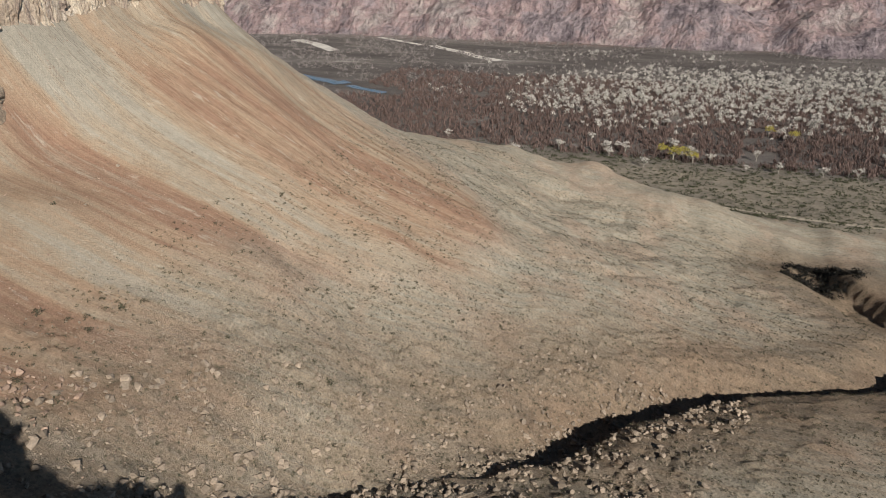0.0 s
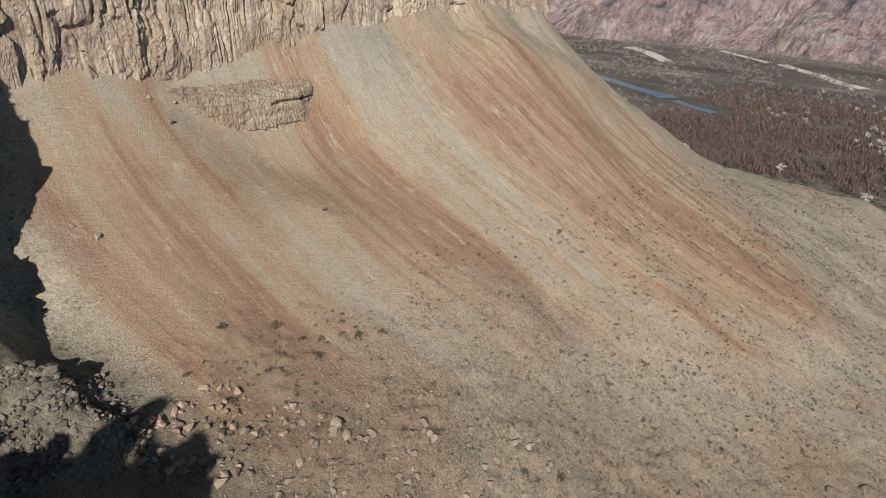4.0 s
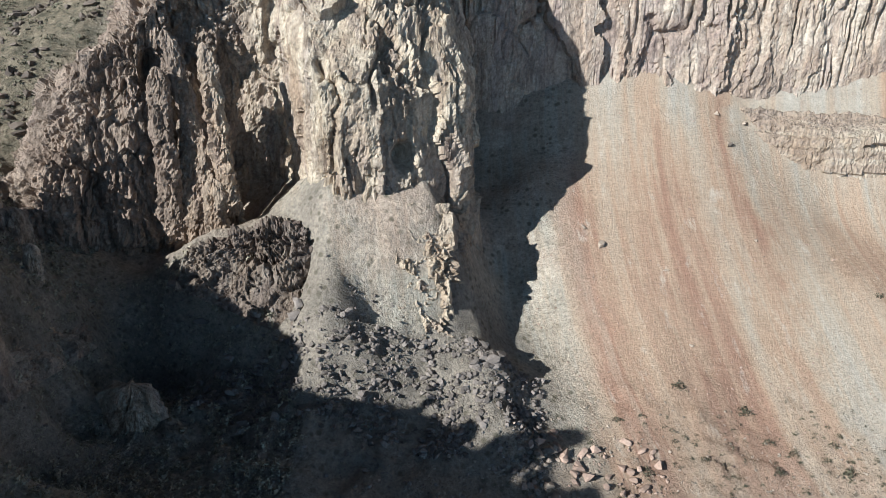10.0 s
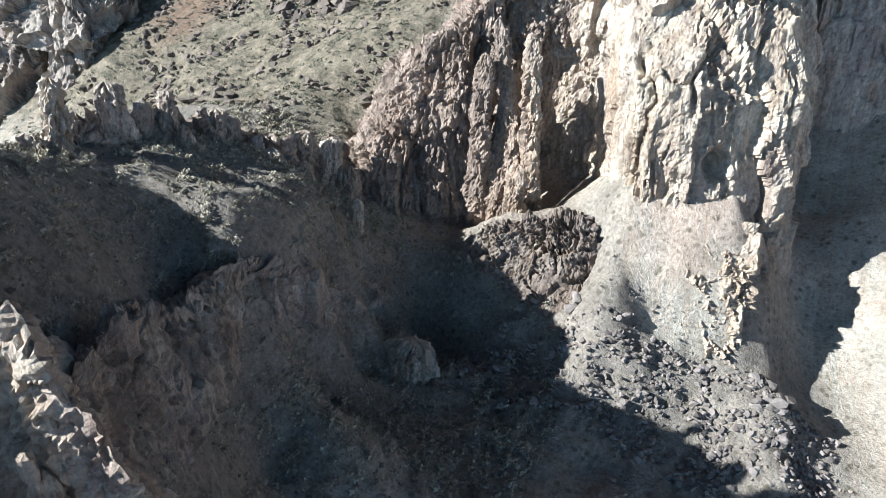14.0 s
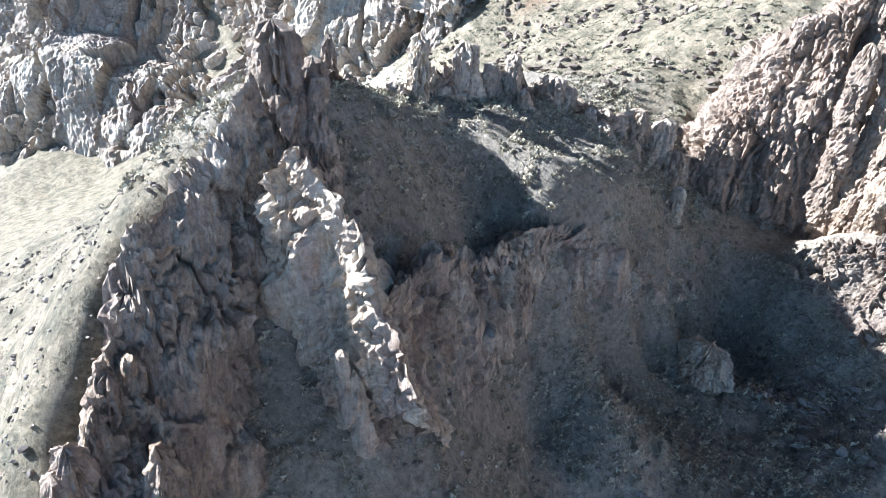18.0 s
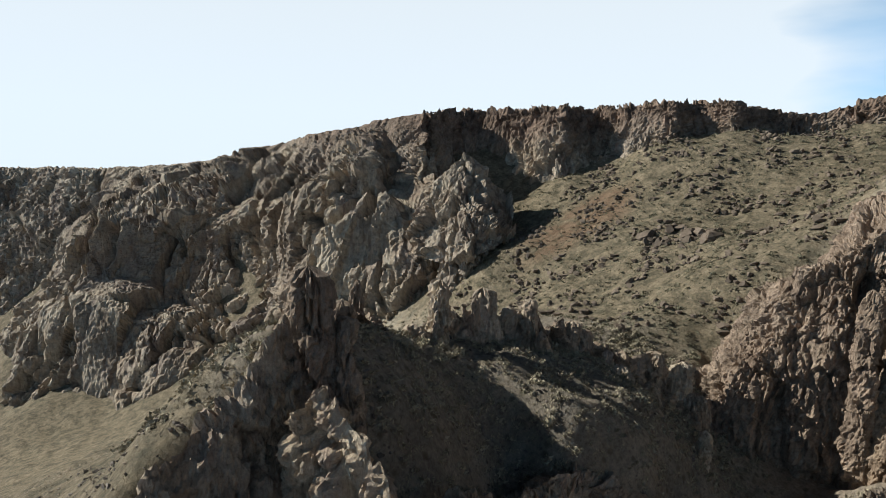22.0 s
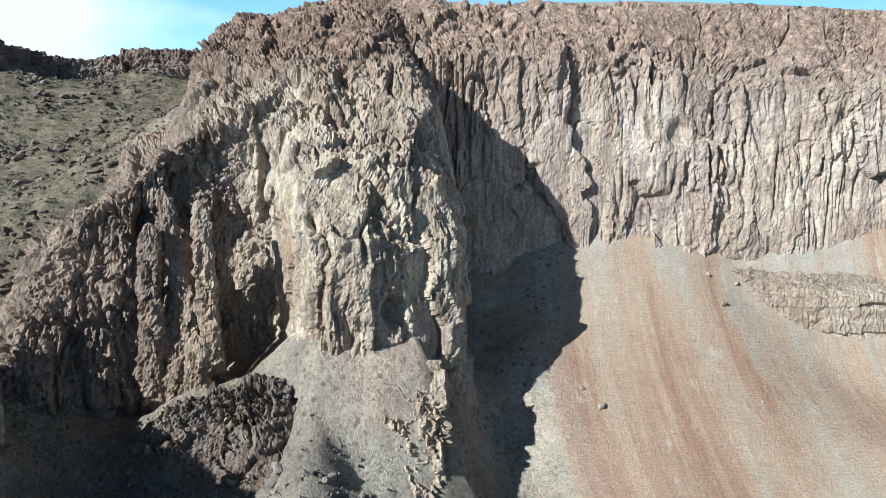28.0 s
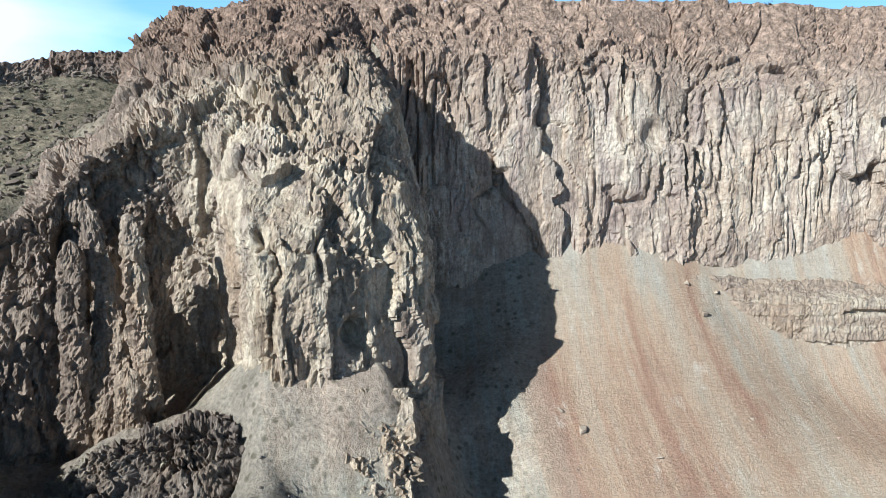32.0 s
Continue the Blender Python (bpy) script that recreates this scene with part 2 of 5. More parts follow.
def ground_material():
    """Talus streaked in rust, tan and grey along the fall lines; olive-tan scrub slopes; grey gravel; pale sand on the plain; far pink hills."""
    m, nt, b, n, l = nodes_of("desert_ground")
    co = n("ShaderNodeTexCoord").outputs["Object"]
    uv = n("ShaderNodeUVMap")
    uv.uv_map = "fall"
    att = n("ShaderNodeAttribute")
    att.attribute_name = "cover"
    sep = n("ShaderNodeSeparateColor")
    l(att.outputs["Color"], sep.inputs[0])
    att2 = n("ShaderNodeAttribute")
    att2.attribute_name = "cover_far"
    sep2 = n("ShaderNodeSeparateColor")
    l(att2.outputs["Color"], sep2.inputs[0])
    s1 = noise_node(nt, uv.outputs[0], 1.0, 4, 0.55, (0.055, 0.005, 1.0))
    s2 = noise_node(nt, uv.outputs[0], 1.0, 5, 0.62, (0.30, 0.014, 1.0))
    s3 = noise_node(nt, uv.outputs[0], 1.0, 4, 0.6, (1.1, 0.10, 1.0))
    grain = noise_node(nt, co, 1.7, 6, 0.75)
    fine = noise_node(nt, co, 2.6, 4, 0.7)
    blotch = noise_node(nt, co, 0.09, 4, 0.6)
    s = math_node(nt, "ADD", math_node(nt, "MULTIPLY", s1, 0.70), math_node(nt, "MULTIPLY", s2, 0.30))
    s = math_node(nt, "ADD", math_node(nt, "MULTIPLY", s, 0.88), math_node(nt, "MULTIPLY", s3, 0.12))
    across = n("ShaderNodeSeparateXYZ")
    l(uv.outputs[0], across.inputs[0])
    band = ramp_node(nt, range_node(nt, math_node(nt, "ADD", across.outputs["X"], math_node(nt, "MULTIPLY", math_node(nt, "SUBTRACT", noise_node(nt, co, 0.045, 4, 0.6), 0.5), 16.0)), -110.0, 110.0), [(k, (g, g, g)) for k, g in ((0.06, 0.40), (0.108, 0.60), (0.135, 0.50), (0.165, 0.54), (0.20, 0.62), (0.232, 0.52), (0.262, 0.64), (0.28, 0.43), (0.325, 0.39), (0.365, 0.50), (0.42, 0.55), (0.475, 0.62), (0.50, 0.47), (0.56, 0.45), (0.63, 0.56), (0.69, 0.62), (0.78, 0.58), (0.95, 0.44))])
    s = math_node(nt, "ADD", math_node(nt, "MULTIPLY", s, 0.58), math_node(nt, "MULTIPLY", band, 0.42))
    s = math_node(nt, "SUBTRACT", s, range_node(nt, math_node(nt, "ADD", across.outputs["Y"], math_node(nt, "MULTIPLY", s2, 26.0)), 85.0, 66.0, 0.0, 0.045))
    talus = ramp_node(nt, s, [(0.38, (0.30, 0.272, 0.222)), (0.44, (0.335, 0.3, 0.245)), (0.475, (0.34, 0.278, 0.208)), (0.515, (0.34, 0.245, 0.17)), (0.56, (0.262, 0.158, 0.11)), (0.6, (0.325, 0.25, 0.185)), (0.66, (0.24, 0.148, 0.104))])
    scrub = ramp_node(nt, blotch, [(0.32, (0.30, 0.27, 0.21)), (0.5, (0.355, 0.31, 0.24)), (0.66, (0.41, 0.34, 0.26))])
    gravel = ramp_node(nt, blotch, [(0.35, (0.19, 0.167, 0.138)), (0.65, (0.295, 0.255, 0.205))])
    seam = ramp_node(nt, math_node(nt, "ADD", math_node(nt, "MULTIPLY", s2, 0.6), math_node(nt, "MULTIPLY", s3, 0.4)), [(0.40, (0.33, 0.325, 0.285)), (0.47, (0.42, 0.385, 0.32)), (0.53, (0.39, 0.32, 0.245)), (0.60, (0.28, 0.23, 0.18))])
    scrub = mix_node(nt, 0.5, scrub, seam)
    rusty = range_node(nt, noise_node(nt, co, 0.035, 4, 0.6), 0.50, 0.62, 0.0, 0.45)
    scrub = mix_node(nt, rusty, scrub, (0.42, 0.295, 0.22))
    bleach = range_node(nt, noise_node(nt, co, 0.11, 5, 0.7), 0.56, 0.66, 0.0, 0.38)
    scrub = mix_node(nt, bleach, scrub, (0.52, 0.465, 0.38))
    rill = range_node(nt, math_node(nt, "ABSOLUTE", math_node(nt, "SUBTRACT", s3, 0.5), 0.0), 0.0, 0.035, 0.62, 1.0)
    talus = mix_node(nt, math_node(nt, "MULTIPLY", range_node(nt, s2, 0.40, 0.56), range_node(nt, across.outputs["X"], -40.0, 20.0, 0.3, 1.0)), talus, mix_node(nt, 1.0, talus, ramp_node(nt, rill, [(0.62, (0.6, 0.57, 0.55)), (1.0, (1.0, 1.0, 1.0))]), "MULTIPLY"))
    fleck = noise_node(nt, uv.outputs[0], 1.0, 6, 0.68, (0.34, 0.13, 1.0))
    talus = mix_node(nt, range_node(nt, fleck, 0.58, 0.68, 0.0, 0.6), talus, (0.45, 0.40, 0.325))
    talus = mix_node(nt, range_node(nt, fleck, 0.42, 0.34, 0.0, 0.4), talus, (0.235, 0.165, 0.12))
    col = mix_node(nt, sep.outputs[0], scrub, talus)
    col = mix_node(nt, sep.outputs[1], col, gravel)
    brown = ramp_node(nt, s2, [(0.4, (0.16, 0.108, 0.072)), (0.6, (0.225, 0.16, 0.11))])
    col = mix_node(nt, sep.outputs[2], col, brown)
    plain = ramp_node(nt, noise_node(nt, co, 0.012, 6, 0.7, (1.0, 0.4, 1.0)), [(0.36, (0.085, 0.075, 0.072)), (0.5, (0.13, 0.115, 0.11)), (0.60, (0.19, 0.17, 0.16)), (0.70, (0.42, 0.39, 0.365))])
    col = mix_node(nt, sep2.outputs[0], col, plain)
    hills = ramp_node(nt, noise_node(nt, co, 0.006, 5, 0.6), [(0.36, (0.27, 0.20, 0.20)), (0.48, (0.33, 0.25, 0.24)), (0.58, (0.40, 0.26, 0.24)), (0.7, (0.38, 0.31, 0.28))])
    col = mix_node(nt, sep2.outputs[1], col, hills)
    olive = ramp_node(nt, noise_node(nt, co, 0.35, 5, 0.7), [(0.38, (0.105, 0.095, 0.066)), (0.5, (0.185, 0.155, 0.108)), (0.62, (0.255, 0.212, 0.15))])
    col = mix_node(nt, sep2.outputs[2], col, olive)
    col = mix_node(nt, sep.outputs[2], col, brown)
    mottle = ramp_node(nt, noise_node(nt, co, 0.42, 6, 0.7), [(0.36, (0.80, 0.79, 0.77)), (0.5, (0.98, 0.98, 0.98)), (0.62, (1.12, 1.11, 1.09))])
    col = mix_node(nt, math_node(nt, "SUBTRACT", 0.8, math_node(nt, "MULTIPLY", sep.outputs[0], 0.45)), col, mottle, "MULTIPLY")
    shade = ramp_node(nt, grain, [(0.32, (0.46, 0.45, 0.44)), (0.46, (0.92, 0.92, 0.92)), (0.54, (1.04, 1.04, 1.03)), (0.66, (1.32, 1.3, 1.27))])
    col = mix_node(nt, math_node(nt, "SUBTRACT", 0.95, math_node(nt, "MULTIPLY", sep.outputs[0], 0.62)), col, shade, "MULTIPLY")
    col = mix_node(nt, 0.42, col, ramp_node(nt, fine, [(0.3, (0.6, 0.6, 0.6)), (0.5, (0.96, 0.96, 0.96)), (0.7, (1.25, 1.25, 1.22))]), "MULTIPLY")
    dots = n("ShaderNodeTexVoronoi")
    dots.inputs["Scale"].default_value = 0.62
    l(co, dots.inputs["Vector"])
    tuft = math_node(nt, "MULTIPLY", range_node(nt, dots.outputs["Distance"], 0.16, 0.34, 1.0, 0.0), range_node(nt, noise_node(nt, co, 0.16, 3, 0.6), 0.36, 0.54))
    bare = math_node(nt, "SUBTRACT", 1.0, math_node(nt, "MULTIPLY", sep.outputs[0], 0.85))
    tuft = math_node(nt, "MULTIPLY", math_node(nt, "MULTIPLY", tuft, bare), 0.75)
    col = mix_node(nt, tuft, col, (0.10, 0.088, 0.06))
    l(col, b.inputs["Base Color"])
    b.inputs["Roughness"].default_value = 0.95
    h = math_node(nt, "ADD", math_node(nt, "MULTIPLY", grain, 0.6), math_node(nt, "MULTIPLY", fine, 0.25))
    h = math_node(nt, "MULTIPLY", h, math_node(nt, "SUBTRACT", 1.0, math_node(nt, "MULTIPLY", sep.outputs[0], 0.5)))
    l(bump_node(nt, h, 0.9, 1.0), b.inputs["Normal"])
    return m


def plain_material(name, colour, spread=0.35, scale=3.0, rough=0.9):
    """One surface colour that varies from piece to piece and within each."""
    m, nt, b, n, l = nodes_of(name)
    co = n("ShaderNodeTexCoord").outputs["Object"]
    info = n("ShaderNodeObjectInfo")
    geo = n("ShaderNodeNewGeometry")
    r = math_node(nt, "FRACT", math_node(nt, "ADD", info.outputs["Random"], geo.outputs["Random Per Island"]), 0.0)
    lo, hi = tuple(c * (1 - spread) for c in colour), tuple(min(1, c * (1 + spread)) for c in colour)
    col = mix_node(nt, r, lo, hi)
    g = noise_node(nt, co, scale, 4, 0.65)
    col = mix_node(nt, 0.7, col, ramp_node(nt, g, [(0.3, (0.6, 0.6, 0.6)), (0.7, (1.2, 1.2, 1.2))]), "MULTIPLY")
    l(col, b.inputs["Base Color"])
    b.inputs["Roughness"].default_value = rough
    l(bump_node(nt, g, 0.1, 0.6), b.inputs["Normal"])
    return m


def hills_material():
    """Dark purple-brown rocky ridges with paler sandy washes between them."""
    m, nt, b, n, l = nodes_of("badland_hills")
    co = n("ShaderNodeTexCoord").outputs["Object"]
    att = n("ShaderNodeAttribute")
    att.attribute_name = "wash"
    broad = noise_node(nt, co, 0.006, 6, 0.7)
    col = ramp_node(nt, broad, [(0.38, (0.25, 0.205, 0.22)), (0.47, (0.345, 0.285, 0.295)), (0.54, (0.41, 0.30, 0.295)), (0.62, (0.47, 0.40, 0.38))])
    fine = noise_node(nt, co, 0.05, 8, 0.78)
    edge = math_node(nt, "ADD", att.outputs["Fac"], math_node(nt, "MULTIPLY", fine, 0.6))
    col = mix_node(nt, range_node(nt, edge, 0.85, 1.1, 0.0, 0.75), col, (0.46, 0.39, 0.36))
    col = mix_node(nt, 0.9, col, ramp_node(nt, fine, [(0.38, (0.52, 0.51, 0.53)), (0.5, (1.0, 1.0, 1.0)), (0.62, (1.3, 1.28, 1.26))]), "MULTIPLY")
    l(col, b.inputs["Base Color"])
    b.inputs["Roughness"].default_value = 0.95
    folds = noise_node(nt, co, 0.016, 7, 0.62, (1.0, 1.0, 0.4))
    l(bump_node(nt, math_node(nt, "ADD", math_node(nt, "MULTIPLY", folds, 5.0), fine), 16.0, 1.0), b.inputs["Normal"])
    return m


HILLS = hills_material()
GROUND = ground_material()
WALL_ROCK = rock_material("tuff_cliff", (0.56, 0.49, 0.405), (0.43, 0.36, 0.29), (0.22, 0.175, 0.15), (0.38, 0.305, 0.25), (0.31, 0.225, 0.17), (2.0, 15.0))
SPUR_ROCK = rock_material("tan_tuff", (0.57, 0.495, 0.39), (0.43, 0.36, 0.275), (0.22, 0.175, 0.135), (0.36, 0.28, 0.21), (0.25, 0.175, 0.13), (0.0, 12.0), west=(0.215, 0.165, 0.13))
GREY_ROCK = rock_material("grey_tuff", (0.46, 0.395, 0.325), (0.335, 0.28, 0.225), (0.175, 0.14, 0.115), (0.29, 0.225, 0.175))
FAR_ROCK = rock_material("far_cliff_rock", (0.43, 0.38, 0.315), (0.33, 0.285, 0.235), (0.17, 0.14, 0.115), (0.27, 0.225, 0.18), (0.19, 0.14, 0.11), (10.0, 20.0), coarse=2.4)
# lighter copy of the ridge tuff, with sunlight put into its colour
SUNLIT_ROCK = rock_material("sunlit_tuff", (0.58, 0.51, 0.42), (0.48, 0.41, 0.325), (0.26, 0.205, 0.16), (0.41, 0.325, 0.245))
LEDGE_ROCK = rock_material("bedded_rock", (0.44, 0.385, 0.31), (0.38, 0.32, 0.255), (0.26, 0.205, 0.16), (0.32, 0.25, 0.19), beds=0.8)
RUBBLE_ROCK = rock_material("dark_rubble_rock", (0.28, 0.24, 0.20), (0.205, 0.17, 0.14), (0.11, 0.09, 0.075), (0.175, 0.138, 0.112))


# ---- mesh helpers ----
def mesh_object(name, verts, faces, material, parent=None, label="", smooth_faces=False):
    me = bpy.data.meshes.new(name)
    verts, faces = np.asarray(verts, dtype=np.float32), np.asarray(faces, dtype=np.int32)
    k = faces.shape[1]
    me.vertices.add(len(verts))
    me.vertices.foreach_set("co", verts.ravel())
    me.loops.add(faces.size)
    me.loops.foreach_set("vertex_index", faces.ravel())
    me.polygons.add(len(faces))
    me.polygons.foreach_set("loop_start", np.arange(0, faces.size, k, dtype=np.int32))
    me.polygons.foreach_set("loop_total", np.full(len(faces), k, dtype=np.int32))
    me.polygons.foreach_set("use_smooth", np.full(len(faces), smooth_faces))
    me.update(calc_edges=True)
    me.validate()
    me.materials.append(material)
    ob = new(name, me)
    if parent:
        ob.parent = parent
    if label:
        tagged(ob, label)
    return ob


def grid_faces(nu, nv):
    i = np.arange(nu * nv).reshape(nu, nv)
    return np.stack([i[:-1, :-1].ravel(), i[1:, :-1].ravel(), i[1:, 1:].ravel(), i[:-1, 1:].ravel()], 1)


def grid_normals(p):
    du, dv = np.gradient(p, axis=0), np.gradient(p, axis=1)
    nrm = np.cross(du, dv)
    return nrm / (np.linalg.norm(nrm, axis=2, keepdims=True) + 1e-9)


def cells(p, seed=0, offsets=False):
    """Nearest and second nearest distance to scattered seeds, the random number of the nearest one and, if asked, the way from it."""
    base = np.floor(p).astype(np.int64)
    f1, f2, rnd = np.full(len(p), 9.0), np.full(len(p), 9.0), np.zeros(len(p))
    off = np.zeros_like(p) if offsets else None
    for dx in (-1, 0, 1):
        for dy in (-1, 0, 1):
            for dz in (-1, 0, 1):
                c = base + np.array([dx, dy, dz])
                h = (c[:, 0] * 73856093) ^ (c[:, 1] * 19349663) ^ (c[:, 2] * 83492791) ^ (seed * 7919)
                h = ((h ^ (h >> 15)) * 2246822519) & 0x7FFFFFFF
                h = ((h ^ (h >> 13)) * 3266489917) & 0x7FFFFFFF
                h ^= h >> 16
                way = p - c - np.stack([(h & 1023) / 1023.0, ((h >> 10) & 1023) / 1023.0, ((h >> 20) & 1023) / 1023.0], 1)
                d = np.sqrt((way ** 2).sum(1))
                near = d < f1
                f2 = np.where(near, f1, np.minimum(f2, d))
                rnd = np.where(near, ((h >> 5) & 4095) / 4095.0, rnd)
                f1 = np.where(near, d, f1)
                if offsets:
                    off = np.where(near[:, None], way, off)
    return (f1, f2, rnd, off) if offsets else (f1, f2, rnd)


def crag(p, seed, wide, tall=3.2, small=1.0):
    """Relief of a jointed rock face: blocks with tilted flat sides that stand in and out, open clefts between some of them,
    shattered zones beside plain slabs; about -1 to 1."""
    warp = np.stack([fbm(p / (wide * 1.5), 3, seed + 40 + k, 0.55) for k in range(3)], 1) * np.array([0.32, 0.32, 0.6])
    shatter = smooth(fbm(p / np.array([wide * 2.2, wide * 2.2, wide * 3.0]), 3, seed + 90), -0.2, 0.30)
    out = 0.0
    for w, a, t, k, g in ((wide, 1.0, tall, 0, 1.0), (wide * 0.46, 0.50, tall * 0.9, 7, 0.8), (wide * 0.20, 0.27 * small, tall * 0.7, 13, 0.5), (wide * 0.085, 0.13 * small, tall * 0.45, 27, 0.0)):
        f1, f2, r, off = cells(p / np.array([w, w, w * t]) + warp, seed + k, True)
        tilt = off[:, 0] * np.cos(r * 47.0) + off[:, 1] * np.sin(r * 47.0) + off[:, 2] * (np.cos(r * 91.0) - 0.3) * 0.7
        level = a * ((r - 0.5) * 0.95 + tilt * 0.95)
        if g:
            open_joint = smooth(gnoise(p / (w * 1.6), seed + 60 + k), -0.10, 0.25)
            level = level - a * g * 0.95 * open_joint * np.exp(-(((f2 - f1) / 0.075) ** 2))
        out = out + level * (1.0 if k == 0 else 0.2 + 1.1 * shatter)
    # narrow upright slots, gathered in swarms
    swarm = smooth(fbm(p / np.array([wide * 1.6, wide * 1.6, wide * 2.4]), 2, seed + 95), -0.12, 0.22)
    for w, a, k in ((wide * 0.34, 0.8, 1), (wide * 0.15, 0.36, 2)):
        n = np.abs(gnoise(p / np.array([w, w, w * 2.8 * tall]) + warp * 0.5, seed + 97 + k))
        out = out - a * swarm * (1 - smooth(n, 0.0, 0.11))
    return out


def loft(name, rows, amps, material, step=0.8, seed=1, wide=6.0, flip=False, label="", rough=0.35, ledge=0.0, hollows=(), steps=None, tall=3.2, small=1.0, jag=None, broken=None):
    """A rock face drawn through rows of points from foot to top, resampled to the step and broken up by upright joints.
    amps: how deep the joints are at each row, in metres; hollows: (x, y, z, radius, depth) caves and niches."""
    rows = [np.array(r, dtype=float) for r in rows]
    k, m = len(rows), len(rows[0])
    length = max(np.linalg.norm(np.diff(r, axis=0), axis=1).sum() for r in rows[:3])
    nu = max(8, int(length / step))
    seg = np.mean([np.linalg.norm(np.diff(r, axis=0), axis=1) for r in rows[:3]], axis=0)
    s = np.r_[0, np.cumsum(seg)] / seg.sum()
    u = np.linspace(0, 1, nu)
    fine = np.stack([np.stack([np.interp(u, s, r[:, a]) for a in range(3)], 1) for r in rows])
    w = max(1, int(2.5 / step))
    ker = np.ones(2 * w + 1) / (2 * w + 1)
    for r in range(k):
        for a in range(3):
            pad = np.pad(fine[r, :, a], w, mode="reflect", reflect_type="odd")
            fine[r, :, a] = np.convolve(pad, ker, "valid")
    if jag:
        row, high, broad = jag
        q = np.stack([fine[row, :, 0] / broad, fine[row, :, 1] / broad, fine[row, :, 0] * 0], 1)
        teeth = cells(q, seed + 51)
        fine[row, :, 2] += high * ((teeth[2] - 0.45) * 1.5 - 0.5 * teeth[0] + 0.5 * fbm(q * 2.5, 3, seed + 52))
    cols, amp = [], []
    for r in range(k - 1):
        d = np.linalg.norm(fine[r + 1] - fine[r], axis=1).mean()
        nv = max(2, int(d / (steps[r] if steps else step)))
        for v in np.arange(nv) / nv:
            cols.append(fine[r] * (1 - v) + fine[r + 1] * v)
            amp.append(amps[r] * (1 - v) + amps[r + 1] * v)
    cols.append(fine[-1])
    amp.append(amps[-1])
    p = np.stack(cols, 1)
    nrm = grid_normals(p) * (-1 if flip else 1)
    for _ in range(6):
        nrm[1:-1] = (nrm[:-2] + nrm[1:-1] + nrm[2:]) / 3
        nrm[:, 1:-1] = (nrm[:, :-2] + nrm[:, 1:-1] + nrm[:, 2:]) / 3
    nrm /= np.linalg.norm(nrm, axis=2, keepdims=True) + 1e-9
    flat, n2 = p.reshape(-1, 3), nrm.reshape(-1, 3)
    a = np.repeat(np.array(amp)[None, :], nu, 0).ravel()
    d = crag(flat, seed, wide, tall, small) * a
    d += fbm(flat / 1.9, 5, seed + 9, 0.68) * rough * np.minimum(1.5, 0.5 + a * 0.4)
    d += fbm(flat / (wide * 3.5), 3, seed + 17) * a * 1.5
    if broken:
        d += crag(flat, seed + 70, 6.5, 1.0, 0.5) * broken(*flat.T)
    if ledge:
        bed = np.stack([flat[:, 0] / 70, flat[:, 1] / 70, flat[:, 2] / (1.0 + 0.72 * ledge) + 0.25 * gnoise(flat / 9, seed)], 1)
        d += (cells(bed, seed + 30)[2] - 0.5) * ledge
    for hx, hy, hz, hr, depth in hollows:
        e = (flat - np.array([hx, hy, hz])) / np.array([hr, hr * 1.6, hr * 1.25])
        d -= depth * np.exp(-((e ** 2).sum(1)) ** 2)
    out = flat + n2 * d[:, None]
    f = grid_faces(*p.shape[:2])
    if flip:
        f = f[:, ::-1]
    ob = mesh_object(name, out, f, material)
    tagged(ob, label, "cliff", kind="structure")
    return ob


# ---- the ground: one sheet, from gully floor to plateau and out to the far hills ----
def polyline(points, step):
    pts = np.array(points, dtype=float)
    out = []
    for a, b in zip(pts[:-1], pts[1:]):
        n = max(1, int(np.hypot(*(b - a)[:2]) / step))
        out += [a + (b - a) * k / n for k in range(n)]
    out.append(pts[-1])
    return np.array(out)


PLAIN_Z = -172.0
wall_foot = [(-14, 138, -37), (-2, 141, -33), (26, 144, -29), (47, 146, -33), (70, 148, -30), (96, 150, -25), (118, 152, -24.5), (146, 154, -24), (156, 155, -20), (181, 156, -28), (205, 158, -31)]
talus_upper = [(2, 125, -43), (14, 131, -40), (42, 137, -38), (62, 133, -48.5), (82, 133, -49), (120, 139, -34), (150, 138, -29), (176, 128, -39)]
talus_middle = [(8, 112, -52), (16, 114, -51), (63, 112, -56), (102, 103, -62), (150, 105, -54.5), (195, 116, -56)]
talus_lower = [(14, 82, -67.6), (27, 93, -64), (37, 91, -68), (61, 86, -73), (93, 75, -78), (99, 75, -81.5), (150, 70, -82)]
talus_foot = [(6, 83, -65.2), (30, 68, -77), (69, 47, -95), (84, 41, -101), (134, 22, -111), (200, 30, -110), (298, 31, -129), (390, 25, -133)]
bench = [(360, 78, -117), (334, 96, -108), (372, -38, -143), (312, -57, -150), (119, 91.5, -67), (157, 85.7, -71), (172, 77, -77), (177, 57, -89.5), (203, 65, -88), (136.6, 63.6, -85), (108, 71, -83.5), (99, 56.4, -93), (182, 39, -101), (158, 14.6, -113), (214, 36, -110), (212, 3, -121)]
gully = [(6, 54, -75), (26, 50, -90), (48, 36, -106), (70, 16, -113), (92, -5, -119), (111, -11, -123), (151, -48, -131), (177, -96, -136), (230, -130, -143), (298, -95, -152), (393, -108, -163)]
near_bank = [(20, 18, -88), (44, 14, -101), (64, 2, -110), (86, -14, -115), (104, -21, -118), (142, -56, -126.5), (167, -99, -131)]
near_hill = [(40, -30, -104.5), (70, -40, -112), (100, -65, -117.5), (125, -110, -123.5), (150, -170, -127), (60, -90, -112)]
bend = [(288, -101, -146), (280, -112, -146), (300, -112, -148)]
